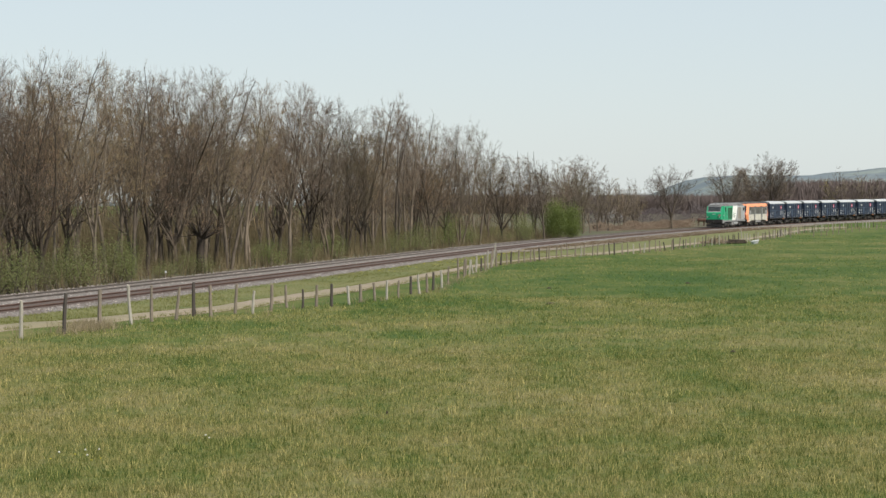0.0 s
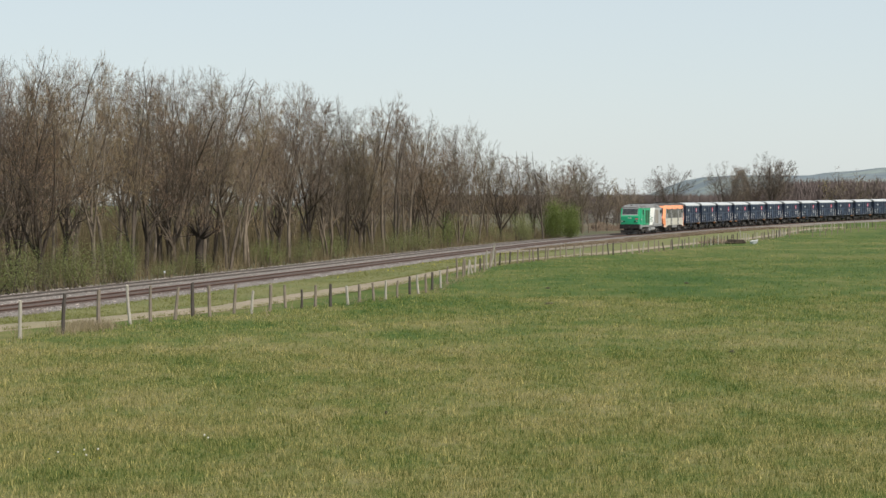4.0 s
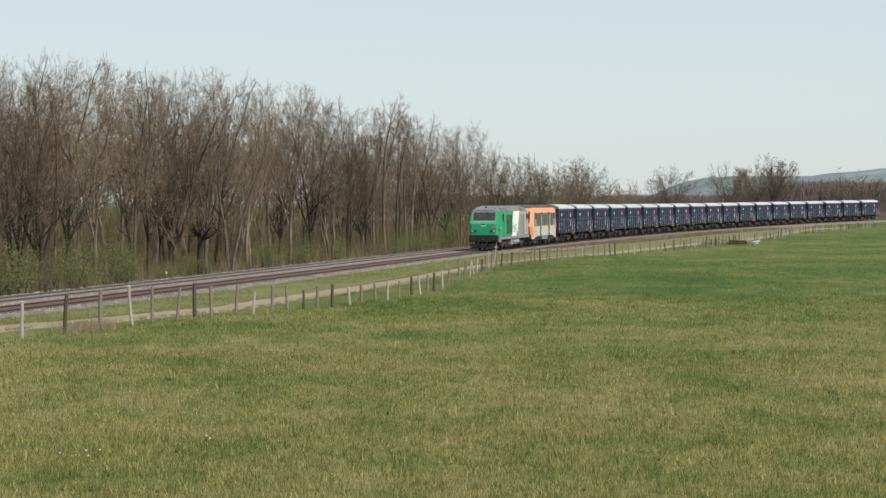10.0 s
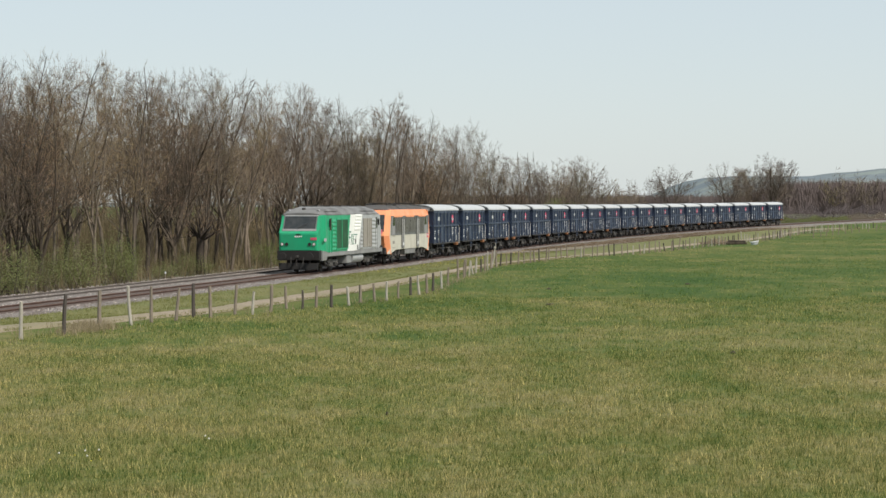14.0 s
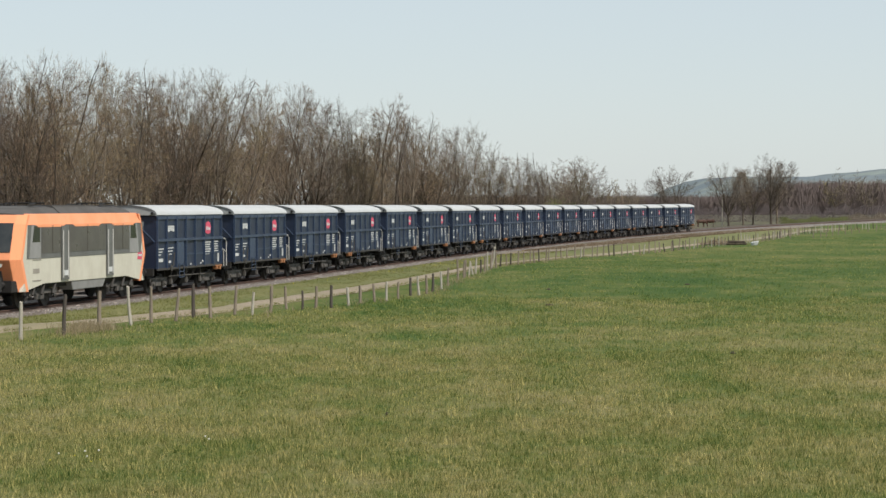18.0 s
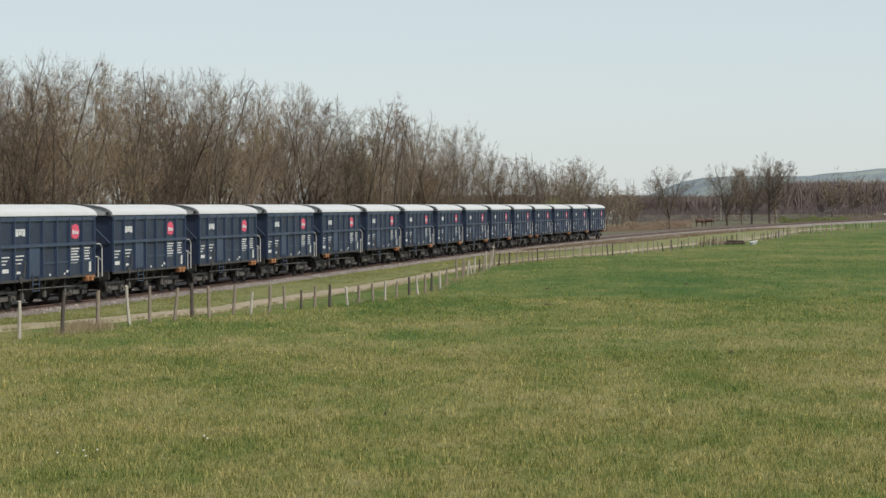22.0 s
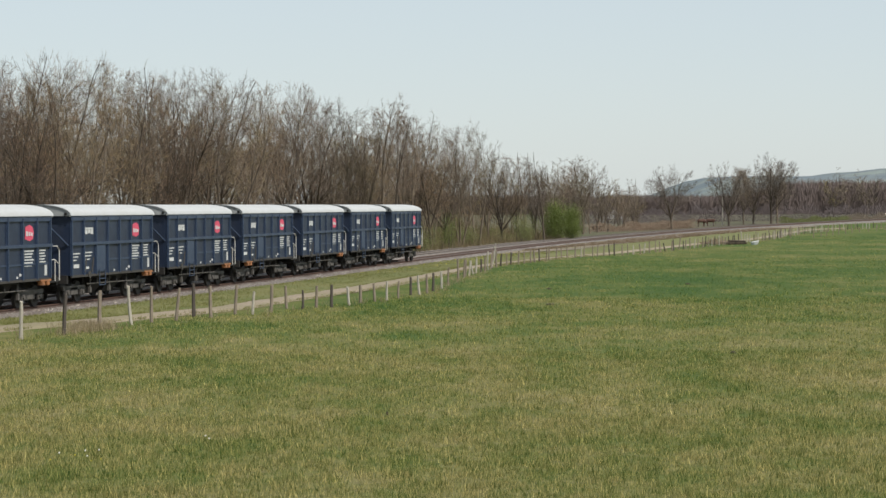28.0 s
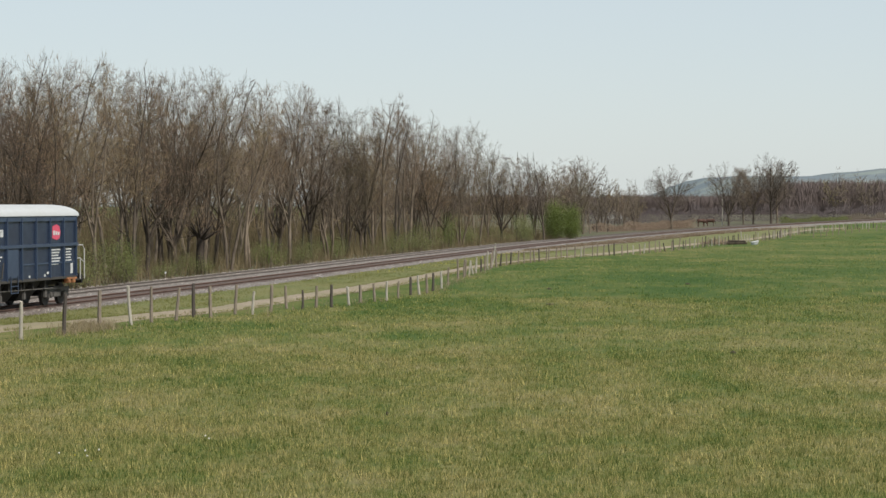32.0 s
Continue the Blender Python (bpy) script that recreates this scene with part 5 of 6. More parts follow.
WOOD_KINDS = [tree_kind(21, BARKOLD, TWIG, base=0.20, wide=0.32, leaders=4, tilt=0.45),
              tree_kind(22, BARK, TWIGRED, stems=2, base=0.21, wide=0.29, leaders=4, trunk=0.15),
              tree_kind(23, BARKPALE, TWIG, base=0.22, wide=0.33, leaders=3, tilt=0.4, trunk=0.2),
              tree_kind(24, BARKOLD, TWIGGREEN, stems=3, base=0.15, wide=0.31, leaders=5, trunk=0.13),
              tree_kind(25, BARK, TWIGRED, base=0.26, wide=0.28, leaders=2),
              tree_kind(26, BARKPALE, TWIGGREEN, stems=2, base=0.22, wide=0.29, leaders=2, trunk=0.14),
              tree_kind(27, BARKOLD, TWIG, base=0.19, wide=0.36, leaders=5, tilt=0.6, trunk=0.22),
              tree_kind(28, BARK, TWIGGREY, stems=4, base=0.14, wide=0.29, leaders=6, trunk=0.12, tilt=0.25, reach=0.8)]
TALL_KINDS = [tree_kind(91, BARK, TWIGGREY, base=0.35, wide=0.2, leaders=2, tilt=0.2, twigs=3000), tree_kind(92, BARK, TWIG, stems=2, base=0.3, wide=0.21, leaders=3, tilt=0.2, trunk=0.14, twigs=3000)]
BACK_KINDS = [tree_kind(71 + k, (BARK, BARKPALE, BARK)[k], (TWIG, TWIGRED, TWIGGREEN)[k], stems=1 + k % 2, base=0.16, wide=0.34, leaders=3, gap=2.0, twigs=2400, twig_r=0.0075, long=0.75, trunk=0.13) for k in range(3)]
FIELD_KINDS = [tree_kind(61 + k, BARK, (TWIGGREY, TWIGGREEN, TWIGGREY)[k], base=0.2, wide=0.34, leaders=3, tilt=0.4, gap=2.0, twigs=1800, twig_r=0.012, long=0.75, stems=1 + k % 2) for k in range(3)]
RICH_KINDS = [tree_kind(83 + k, BARK, TWIGGREY, base=0.25, wide=0.38, leaders=5, tilt=0.5, gap=1.15, twigs=6500, twig_r=0.011, long=0.6, trunk=0.22) for k in range(2)]
SLIM_KINDS = [tree_kind(31 + k, (BARKPALE, BARK, BARK)[k], (TWIG, TWIGGREEN, TWIG)[k], height=8, base=0.28, wide=0.2, leaders=2, gap=2.2, twigs=260, twig_r=0.008, trunk=0.055) for k in range(3)]
POLLARD = tree_kind(36, BARKOLD, TWIG, height=5.2, base=0.55, wide=0.5, leaders=8, tilt=0.85, gap=1.5, twigs=600, trunk=0.33)


def spot(b, off):
    """The place off metres beside the line that is seen at bearing b (its tangent, to the right of straight ahead)."""
    return min((on_line(-45 + 0.5 * k, off) for k in range(560)), key=lambda p: abs(p.x / p.y - b))


# the wood's outline against the sky: bearing and rise over the eye, as tangents
SKYLINE = ((-0.21, 0.0655), (-0.165, 0.0660), (-0.134, 0.0595), (-0.106, 0.0590), (-0.086, 0.0525), (-0.069, 0.0530), (-0.046, 0.0435), (-0.036, 0.0415), (-0.026, 0.0490),
           (-0.0155, 0.0465), (-0.006, 0.0350), (0.0125, 0.0355), (0.024, 0.0240), (0.042, 0.0170), (0.06, 0.0120))


def skyline(b):
    return float(np.interp(b, [k[0] for k in SKYLINE], [k[1] for k in SKYLINE]))


def edge_tree(kind, b, off, rise, half, label):
    """A tree of the wood's edge: bearing, offset from the line, rise of its top, half width of its crown (tangents)."""
    p = spot(b, off)
    h = EYE_Z + p.y * rise - land(p.x, p.y)
    crown = max(c.co.x for c in kind[1].vertices) - min(c.co.x for c in kind[1].vertices)
    wide = min(1.25, max(0.75, 2 * half * p.y / (crown * h / 12)))
    plant(kind, "bare_tree", p.x, p.y, h / 12, 9 * b * 40, label, "tree", "trees of the wood", wide)


EDGE = ((-0.189, -10.5, 0.0635, 0.012, 3), (-0.1485, -12, 0.060, 0.011, 5), (-0.124, -12, 0.0585, 0.010, 3), (-0.101, -12, 0.057, 0.010, 0), (-0.0725, -12, 0.052, 0.010, 6), (-0.054, -12, 0.0455, 0.010, 4), (-0.031, -12, 0.041, 0.009, 1), (-0.012, -12, 0.039, 0.009, 3), (0.001, -12, 0.0345, 0.009, 6), (0.0205, -12, 0.029, 0.009, 1),
        (-0.200, -9, 0.064, 0.016, 0), (-0.1785, -8.3, 0.0645, 0.0175, 6), (-0.1675, -11, 0.0665, 0.012, 0), (-0.154, -8.5, 0.063, 0.0145, 2), (-0.1425, -11, 0.0595, 0.011, 4), (-0.1362, -8.2, 0.0578, 0.011, 1),
        (-0.131, -9.4, 0.0592, 0.011, 0), (-0.119, -10.5, 0.0592, 0.012, 6), (-0.106, -10, 0.0602, 0.012, 2), (-0.095, -8.4, 0.0557, 0.0105, 5), (-0.0858, -8.6, 0.0527, 0.0112, 1), (-0.077, -10.5, 0.0537, 0.010, 4),
        (-0.0682, -8.3, 0.0537, 0.012, 2), (-0.0585, -9.5, 0.0477, 0.010, 0), (-0.050, -8.2, 0.0462, 0.011, 7), (-0.043, -9.5, 0.0436, 0.010, 3), (-0.036, -11, 0.0417, 0.009, 6),
        (-0.005, -9, 0.0351, 0.009, 0), (0.0078, -8.3, 0.0361, 0.011, 7), (0.0155, -10, 0.0336, 0.008, 5), (0.026, -8.8, 0.0241, 0.010, 6), (0.033, -11, 0.0221, 0.009, 0), (0.0405, -10, 0.0176, 0.008, 3))
for b, off, rise, half, k in EDGE:
    edge_tree(WOOD_KINDS[k], b, off, rise, half, "tall leafless tree with a full crown at the wood's edge")
for k, (b, rise) in enumerate(((-0.026, 0.0490), (-0.0155, 0.0455), (-0.021, 0.043))):
    edge_tree(TALL_KINDS[k % 2], b, -9.0 - k, rise, 0.009, "slender tall leafless tree that overtops the wood")


def woodland():
    rnd = random.Random(5)
    for row, (o0, o1, step) in enumerate(((-12.5, -17.0, 6.0), (-18.0, -27.0, 5.5), (-29.0, -46.0, 5.0))):
        s = (-30.0, -10.0, 10.0)[row]
        while s < (190, 180, 140)[row]:
            p = on_line(s, rnd.uniform(o1, o0))
            b = p.x / p.y
            h = EYE_Z + p.y * skyline(b) - land(p.x, p.y)
            h *= rnd.choice((rnd.uniform(0.72, 0.86), rnd.uniform(0.84, 0.94), rnd.uniform(0.90, 0.99))) * (1.0, 0.98, 0.95)[row] * (1.0 if b < -0.05 else (0.97, 0.9, 0.84)[row])
            plant(BACK_KINDS[rnd.randrange(3)], "bare_tree", p.x, p.y, h / 12, rnd.uniform(0, 6.28), "leafless grey-brown tree in the wood beside the railway", "tree", "trees of the wood", rnd.uniform(0.85, 1.1))
            s += step * rnd.uniform(0.6, 1.4) * (0.75 if s < 20 else 1.0)
    s = -34.0
    while s < 190:
        p = on_line(s, rnd.uniform(-8.5, -16))
        plant(SLIM_KINDS[rnd.randrange(3)], "young_tree", p.x, p.y, rnd.uniform(0.4, 0.95), rnd.uniform(0, 6.28), "slender leafless young tree in the wood", "tree", "young trees of the wood")
        s += rnd.uniform(2.6, 6.0)


woodland()
for b, o, size in ((-0.1078, -7.6, 0.82),):
    p = spot(b, o)
    plant(POLLARD, "pollard_tree", p.x, p.y, size, 40 * b, "old pollarded tree with a stout dark trunk and stubby branches", "tree", "trees of the wood")


def thicket():
    """Bare brush and saplings deeper in the wood."""
    rnd = np.random.RandomState(14)
    verts, faces = [], []
    for i in range(16500):
        s = -40 + 245 * rnd.rand()
        if i < 13000:
            p = on_line(s, (-17 if s < 150 else -11) - 36 * rnd.rand())
            h = rnd.uniform(1.2, 6.5 if s < 180 else 2.4)
        else:
            s = -40 + 240 * rnd.rand()
            p = on_line(s, -6.6 - 11 * rnd.rand())
            h = rnd.uniform(0.4, 2.2)
        z0 = land(p.x, p.y)
        for k in range(3):
            r = rnd.uniform(0.012, 0.03)
            bx, by = p.x + rnd.randn() * 0.3, p.y + rnd.randn() * 0.3
            n = len(verts)
            verts += [(bx - r, by, z0), (bx + r, by, z0), (bx, by + r, z0), (bx + rnd.randn() * 0.16 * h, by + rnd.randn() * 0.16 * h, z0 + h * rnd.uniform(0.6, 1))]
            faces += [(n, n + 1, n + 3), (n + 1, n + 2, n + 3), (n + 2, n, n + 3)]
    tagged(new("thicket", soup("thicket", verts, faces, BRUSH)), "dense leafless brown brush inside the wood", "thicket", kind="stuff")


thicket()


def leafy(seed, w, h, count, size, mat, stems_mat=BARK):
    """A leafing bush: thin stems and many small leaf clumps, uneven and open."""
    rnd = random.Random(seed)
    sv, sf, lv, lf = [], [], [], []
    ends = []
    for k in range(16):
        az, out = rnd.uniform(0, 6.28), rnd.uniform(0.1, 1.0)
        p, q = Vector((rnd.gauss(0, 0.15 * w), rnd.gauss(0, 0.15 * w), -0.1)), Vector((math.cos(az) * out * w * 0.5, math.sin(az) * out * w * 0.5, h * rnd.uniform(0.5, 1.0) * (1 - 0.35 * out * out)))
        n, r = len(sv), 0.03
        for i in range(4):
            sv.append((p.x + r * math.cos(i * 1.57), p.y + r * math.sin(i * 1.57), p.z))
        sv.append(tuple(q))
        sf += [(n + i, n + (i + 1) % 4, n + 4) for i in range(4)]
        ends.append((p, q))
    for k in range(count):
        p, q = rnd.choice(ends)
        c = p.lerp(q, rnd.uniform(0.25, 1.05)) + Vector((rnd.gauss(0, 0.11 * w), rnd.gauss(0, 0.11 * w), rnd.gauss(0, 0.07 * h)))
        if c.z < 0.05:
            continue
        a = Vector((rnd.gauss(0, 1), rnd.gauss(0, 1), rnd.gauss(0, 1))).normalized()
        b = a.orthogonal().normalized()
        b = Matrix.Rotation(rnd.uniform(0, 6.28), 3, a) @ b
        m, s2 = a.cross(b), size * rnd.uniform(0.6, 1.4)
        n = len(lv)
        lv += [tuple(c - b * s2), tuple(c + m * s2 * 0.6), tuple(c + b * s2)]
        lf.append((n, n + 1, n + 2))
    return soup("stem", sv, sf, stems_mat), soup("leaves", lv, lf, mat)


def bush(kind, name, x, y, sx, sz, turn, label, category="bush", group=""):
    ob = tagged(new(name), label, category, group)
    part("stem", kind[0], None, ob)
    part("leaves", kind[1], None, ob)
    ob.location, ob.rotation_euler, ob.scale = (x, y, land(x, y)), (0, 0, turn), (sx, sx, sz)
    return ob


LEAFOLIVE = leaf_mat("olive_leaves", (0.095, 0.115, 0.034), (0.185, 0.20, 0.075))
BUSH_KINDS = [leafy(41, 3.0, 3.6, 4400, 0.05, LEAFDULL), leafy(42, 2.6, 3.8, 3000, 0.05, LEAF), leafy(43, 3.4, 2.4, 1900, 0.045, LEAFOLIVE), leafy(45, 2.8, 3.4, 1700, 0.045, LEAFOLIVE)]
BIG_BUSH = leafy(44, 4.4, 5.2, 14000, 0.075, LEAF)


def undergrowth():
    rnd = random.Random(8)
    s = -34.0
    while s < 185:
        p = on_line(s, rnd.uniform(-7.2, -12))
        bush(BUSH_KINDS[rnd.choice((0, 2, 3))], "leafing_bush", p.x, p.y, rnd.uniform(0.6, 1.0), rnd.uniform(0.35, 0.8), rnd.uniform(0, 6), "small bush with sparse olive-green young leaves under the trees", "bush", "bushes of the wood")
        s += rnd.uniform(2.5, 7.0)
    for b, w, h, k in ((-0.192, 1.2, 0.85, 0), (-0.180, 0.8, 0.7, 3), (-0.163, 1.15, 0.9, 0), (-0.144, 0.95, 0.95, 0), (-0.139, 0.6, 0.7, 1), (-0.077, 0.9, 0.6, 1), (-0.061, 0.7, 0.7, 0), (-0.021, 0.9, 0.75, 0), (-0.010, 1.1, 0.9, 0), (0.003, 1.2, 1.1, 1), (0.037, 0.9, 1.1, 0)):
        p = spot(b, -6.9)
        bush(BUSH_KINDS[k], "leafing_bush", p.x, p.y, w, h, 40 * b, "bush in fresh spring-green leaf at the wood's edge", "bush", "bushes of the wood")
    bush(BIG_BUSH, "green_bush", 14.3, 288, 1.1, 1.0, 0.5, "large rounded bush in fresh bright green leaf")
    bush(BIG_BUSH, "green_bush", 16.6, 289, 0.85, 0.88, 2.5, "smaller bush in fresh bright green leaf beside another")
    bush(BUSH_KINDS[0], "leafing_bush", 9.4, 270, 1.0, 1.2, 1.2, "bush with thin young green leaves at the wood's edge", "bush", "bushes of the wood")


undergrowth()


def floor_rows():
    rows = []
    for i in range(0, 60):
        s = -60 + 4.2 * i
        row = []
        for o in (-6.1, -9, -14, -22, -34, -50):
            p = on_line(s, o)
            row.append((p.x, p.y, land(p.x, p.y) + 0.03 + 0.03 * noise.noise((p.x, p.y, 0))))
        rows.append(row)
    return rows


ribbon("woodland_floor", floor_rows(), FLOOR, "woodland floor of dead leaves and moss", "woodland floor")

# single trees and groups in the distance
LONE = [(39.6, 390, 11.0, 0, 1.15), (54.7, 431, 12.0, 4, 1.15), (59.5, 446, 11.0, 1, 1.0), (62, 450, 12.5, 4, 1.0), (65.0, 446, 14.0, 2, 1.05), (67.5, 455, 12.5, 1, 1.0)]
for x, y, h, k, wd in LONE:
    plant(RICH_KINDS[k % 2], "bare_tree", x, y, h / 12, 1.3 * x, "tall leafless tree with a rounded open crown in a field", "tree", "field trees", wd * 0.95)


def tree_group():
    rnd = random.Random(15)
    for i in range(36):
        t = i / 35
        x, y = 13 + 24 * t + rnd.uniform(-2, 2), 300 + 110 * t + rnd.uniform(-14, 14)
        h = (10.5 - 3.0 * t) * rnd.uniform(0.8, 1.08)
        plant(FIELD_KINDS[rnd.randrange(3)], "bare_tree", x - 2, y, h / 12, rnd.uniform(0, 6), "leafless tree in a distant row behind the railway", "tree", "distant trees", 0.9)
    plant(RICH_KINDS[1], "bare_tree", 21.0, 338, 11.6 / 12, 1.0, "broad leafless tree with ascending branches", "tree", "distant trees", 0.95)
    for x, y, h in ((101, 560, 12.6), (104.5, 556, 10.5), (98, 566, 10)):
        plant(FIELD_KINDS[2 if h > 12 else 1], "bare_tree", x, y, h / 12, x, "thin leafless tree with a pale trunk", "tree", "distant trees", 1.0)


tree_group()


def far_woods():
    """A distant leafless forest edge, several rows deep."""
    rnd = np.random.RandomState(3)
    verts, faces = [], []
    for i in range(1250):
        x = rnd.uniform(-40, 200)
        y = 640 + 130 * rnd.rand() + 0.15 * x
        z0, h = land(x, y), rnd.uniform(9.0, 11.6) * (0.42 + 0.58 * min(1.0, max(0.0, (x / y - 0.132) / 0.022)))
        for k in range(130):
            a, r = rnd.rand() * 6.28, rnd.rand() ** 0.6 * 3.4
            zb = h * rnd.uniform(-0.05, 0.78)
            bx, by = x + math.cos(a) * r * 0.6, y + math.sin(a) * r * 0.6
            ex, ey = x + math.cos(a) * r * 1.15, y + math.sin(a) * r * 1.15
            n = len(verts)
            verts += [(bx - 0.10, by, z0 + zb), (bx + 0.10, by, z0 + zb), (bx + (ex - bx) * 0.5, ey, z0 + zb + rnd.uniform(1.4, 3.2))]
            faces.append((n, n + 1, n + 2))
    ob = new("far_woods", soup("far_woods", verts, faces, TWIGFAR))
    tagged(ob, "distant leafless brown forest edge", "forest", kind="stuff")


far_woods()


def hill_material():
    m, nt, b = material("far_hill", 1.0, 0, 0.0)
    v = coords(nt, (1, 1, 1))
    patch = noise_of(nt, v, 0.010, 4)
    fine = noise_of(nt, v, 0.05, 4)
    # aerial haze is painted into these colours: woodland and fields turned pale blue-grey
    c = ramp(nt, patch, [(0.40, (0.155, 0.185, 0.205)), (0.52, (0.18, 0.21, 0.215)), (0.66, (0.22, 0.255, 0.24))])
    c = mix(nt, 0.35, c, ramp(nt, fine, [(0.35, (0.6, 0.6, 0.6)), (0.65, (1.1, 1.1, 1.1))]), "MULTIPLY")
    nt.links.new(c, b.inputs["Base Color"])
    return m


def hills():
    def h(x, y):
        u = x / 3400 * 3987 + 784            # bearing across the view
        base = 47 + 13 * math.exp(-((u - 1585) / 80) ** 2) + 4 * math.exp(-((u - 1260) / 60) ** 2) - 40 * max(0, min(1, (1290 - u) / 130))
        t = max(0.0, min(1.0, (y - 2700) / 700))
        return base * t * t * (3 - 2 * t) + 2.0 * noise.noise((x * 0.012, y * 0.004, 0)) * t + land(x, 1200) * (1 - t) - 2 * (1 - t)
    sheet("far_hill", [-600 + 30 * i for i in range(60)], [2700 + 70 * i for i in range(18)], h, hill_material(), "wooded hill on the horizon, coloured blue-green with painted haze", "hill")


hills()


# ---- grass ----
def in_view(x, y, margin=0.03):
    return abs(x) < y * (0.1966 + margin)


def blades(name, label, zones, mat, seed, hmin, hmax, width):
    """Upright blades in small tufts over stretches of the meadow: (y0, y1, count, blades, scale)."""
    rnd = np.random.RandomState(seed)
    V, F, n0 = [], [], 0
    fx = np.array([q.x for q in FENCE_WAY])
    fy = np.array([q.y for q in FENCE_WAY])
    for y0, y1, count, per, k in zones:
        y = y0 + (y1 - y0) * rnd.rand(count)
        x = (rnd.rand(count) * 2 - 1) * y1 * 0.21
        keep = (np.abs(x) < y * 0.215) & (x > np.interp(y, fy, fx) - 0.3)
        x, y = x[keep], y[keep]
        z = np.array([meadow_z(a, b) for a, b in zip(x, y)])
        for _ in range(per):
            m = len(x)
            a = rnd.rand(m) * 6.283
            bx, by = x + rnd.randn(m) * 0.05 * k, y + rnd.randn(m) * 0.05 * k
            h = (hmin + (hmax - hmin) * rnd.rand(m) ** 2) * k ** 0.5
            lean = h * rnd.uniform(0.1, 0.75, m)
            la = rnd.rand(m) * 6.283
            w = width * k * rnd.uniform(0.7, 1.4, m)
            p0 = np.stack([bx - np.cos(a) * w, by - np.sin(a) * w, z - 0.01], 1)
            p1 = np.stack([bx + np.cos(a) * w, by + np.sin(a) * w, z - 0.01], 1)
            p2 = np.stack([bx + np.cos(la) * lean, by + np.sin(la) * lean, z + h], 1)
            V.append(np.stack([p0, p1, p2], 1).reshape(-1, 3))
            F.append((np.arange(m * 3) + n0).reshape(-1, 3))
            n0 += m * 3
    me = bpy.data.meshes.new(name)
    v, f = np.concatenate(V), np.concatenate(F)
    me.vertices.add(len(v))
    me.vertices.foreach_set("co", v.ravel())
    me.loops.add(len(f) * 3)
    me.loops.foreach_set("vertex_index", f.ravel())
    me.polygons.add(len(f))
    me.polygons.foreach_set("loop_start", np.arange(len(f)) * 3)
    me.update()
    me.validate()
    me.materials.append(mat)
    return tagged(new(name, me), label, "grass", kind="stuff")


FENCE_WAY = smooth_way([(-17, 60)] + [p[:2] for p in NEAR_A[::3]] + [p[:2] for p in NEAR_B[::4]] + FAR_FENCE, 3.0)
FENCE_WAY = sorted(FENCE_WAY, key=lambda q: q.y)
blades("pasture_grass", "short green and straw-coloured pasture grass", ((33, 48, 22000, 7, 1.0), (48, 70, 26000, 6, 1.15), (70, 110, 26000, 5, 1.5), (110, 190, 20000, 4, 1.7), (190, 320, 14000, 3, 2.4)), BLADES, 12, 0.03, 0.13, 0.006)
blades("grass_tufts", "taller uneven tufts of green and dry pasture grass", ((33, 46, 520, 26, 2.2), (46, 70, 700, 22, 2.4), (70, 120, 800, 16, 2.8)), BLADES, 19, 0.05, 0.17, 0.0032)


PATH_WAY = [q for q in smooth_way(PATH, 0.8) if 70 < q.y < 200]


def verge_tufts():
    """Longer dry and green grass along the fence foot and the railway verge."""
    rnd = np.random.RandomState(9)
    for name, mat, label, place, count, h0, h1 in (
            ("dry_grass", DRYGRASS, "dry straw-coloured grass along the fence", "fence", 420, 0.12, 0.42),
            ("bank_grass", BROWNGRASS, "brown withered grass on the railway bank", "bank", 2200, 0.06, 0.24),
            ("verge_grass", VERGE, "yellow-green grass on the railway verge", "verge", 9000, 0.03, 0.13)):
        verts, faces = [], []
        for i in range(count):
            if place == "fence":
                q = FENCE_WAY[rnd.randint(0, len(FENCE_WAY) - 1)].lerp(FENCE_WAY[rnd.randint(0, len(FENCE_WAY) - 1)], 0.0)
                x, y = q.x + rnd.randn() * 0.35, q.y + rnd.randn() * 2.2
                if rnd.rand() < 0.35:
                    x, y = -12.9 + rnd.randn() * 0.45, 81.6 + rnd.randn() * 1.2
            elif place == "bank":
                s = 110 + 190 * rnd.rand()
                q = on_line(s, 2.2 + (0.8 + 4.5 * min(1, (s - 110) / 60)) * rnd.rand() ** 0.8)
                x, y = q.x, q.y
            else:
                s = -26 + 200 * rnd.rand() ** 1.3
                q = on_line(s, 2.0 + 4.4 * rnd.rand() ** 1.2)
                x, y = q.x, q.y
                if i % 3 == 0:
                    q = PATH_WAY[rnd.randint(0, len(PATH_WAY) - 1)]
                    x, y = q.x + rnd.choice((-1, 1)) * rnd.uniform(0.55, 1.1), q.y + rnd.uniform(-0.8, 0.8)
            z = meadow_z(x, y) + (0.0 if place == "fence" else 0.05)
            for k in range(7 if place == "verge" else 12):
                bx, by = x + rnd.randn() * 0.13, y + rnd.randn() * 0.13
                h, a, w = rnd.uniform(h0, h1), rnd.rand() * 6.28, (0.03 if place == "bank" else 0.009)
                n = len(verts)
                verts += [(bx - w * math.cos(a), by - w * math.sin(a), z), (bx + w * math.cos(a), by + w * math.sin(a), z), (bx + rnd.randn() * 0.35 * h, by + rnd.randn() * 0.35 * h, z + h)]
                faces.append((n, n + 1, n + 2))
        tagged(new(name, soup(name, verts, faces, mat)), label, "grass", kind="stuff")


verge_tufts()
YELLOW = leaf_mat("yellow_petals", (0.62, 0.52, 0.03), (0.75, 0.66, 0.06))
SEEDHEAD = leaf_mat("seed_head", (0.62, 0.61, 0.55), (0.78, 0.77, 0.72))


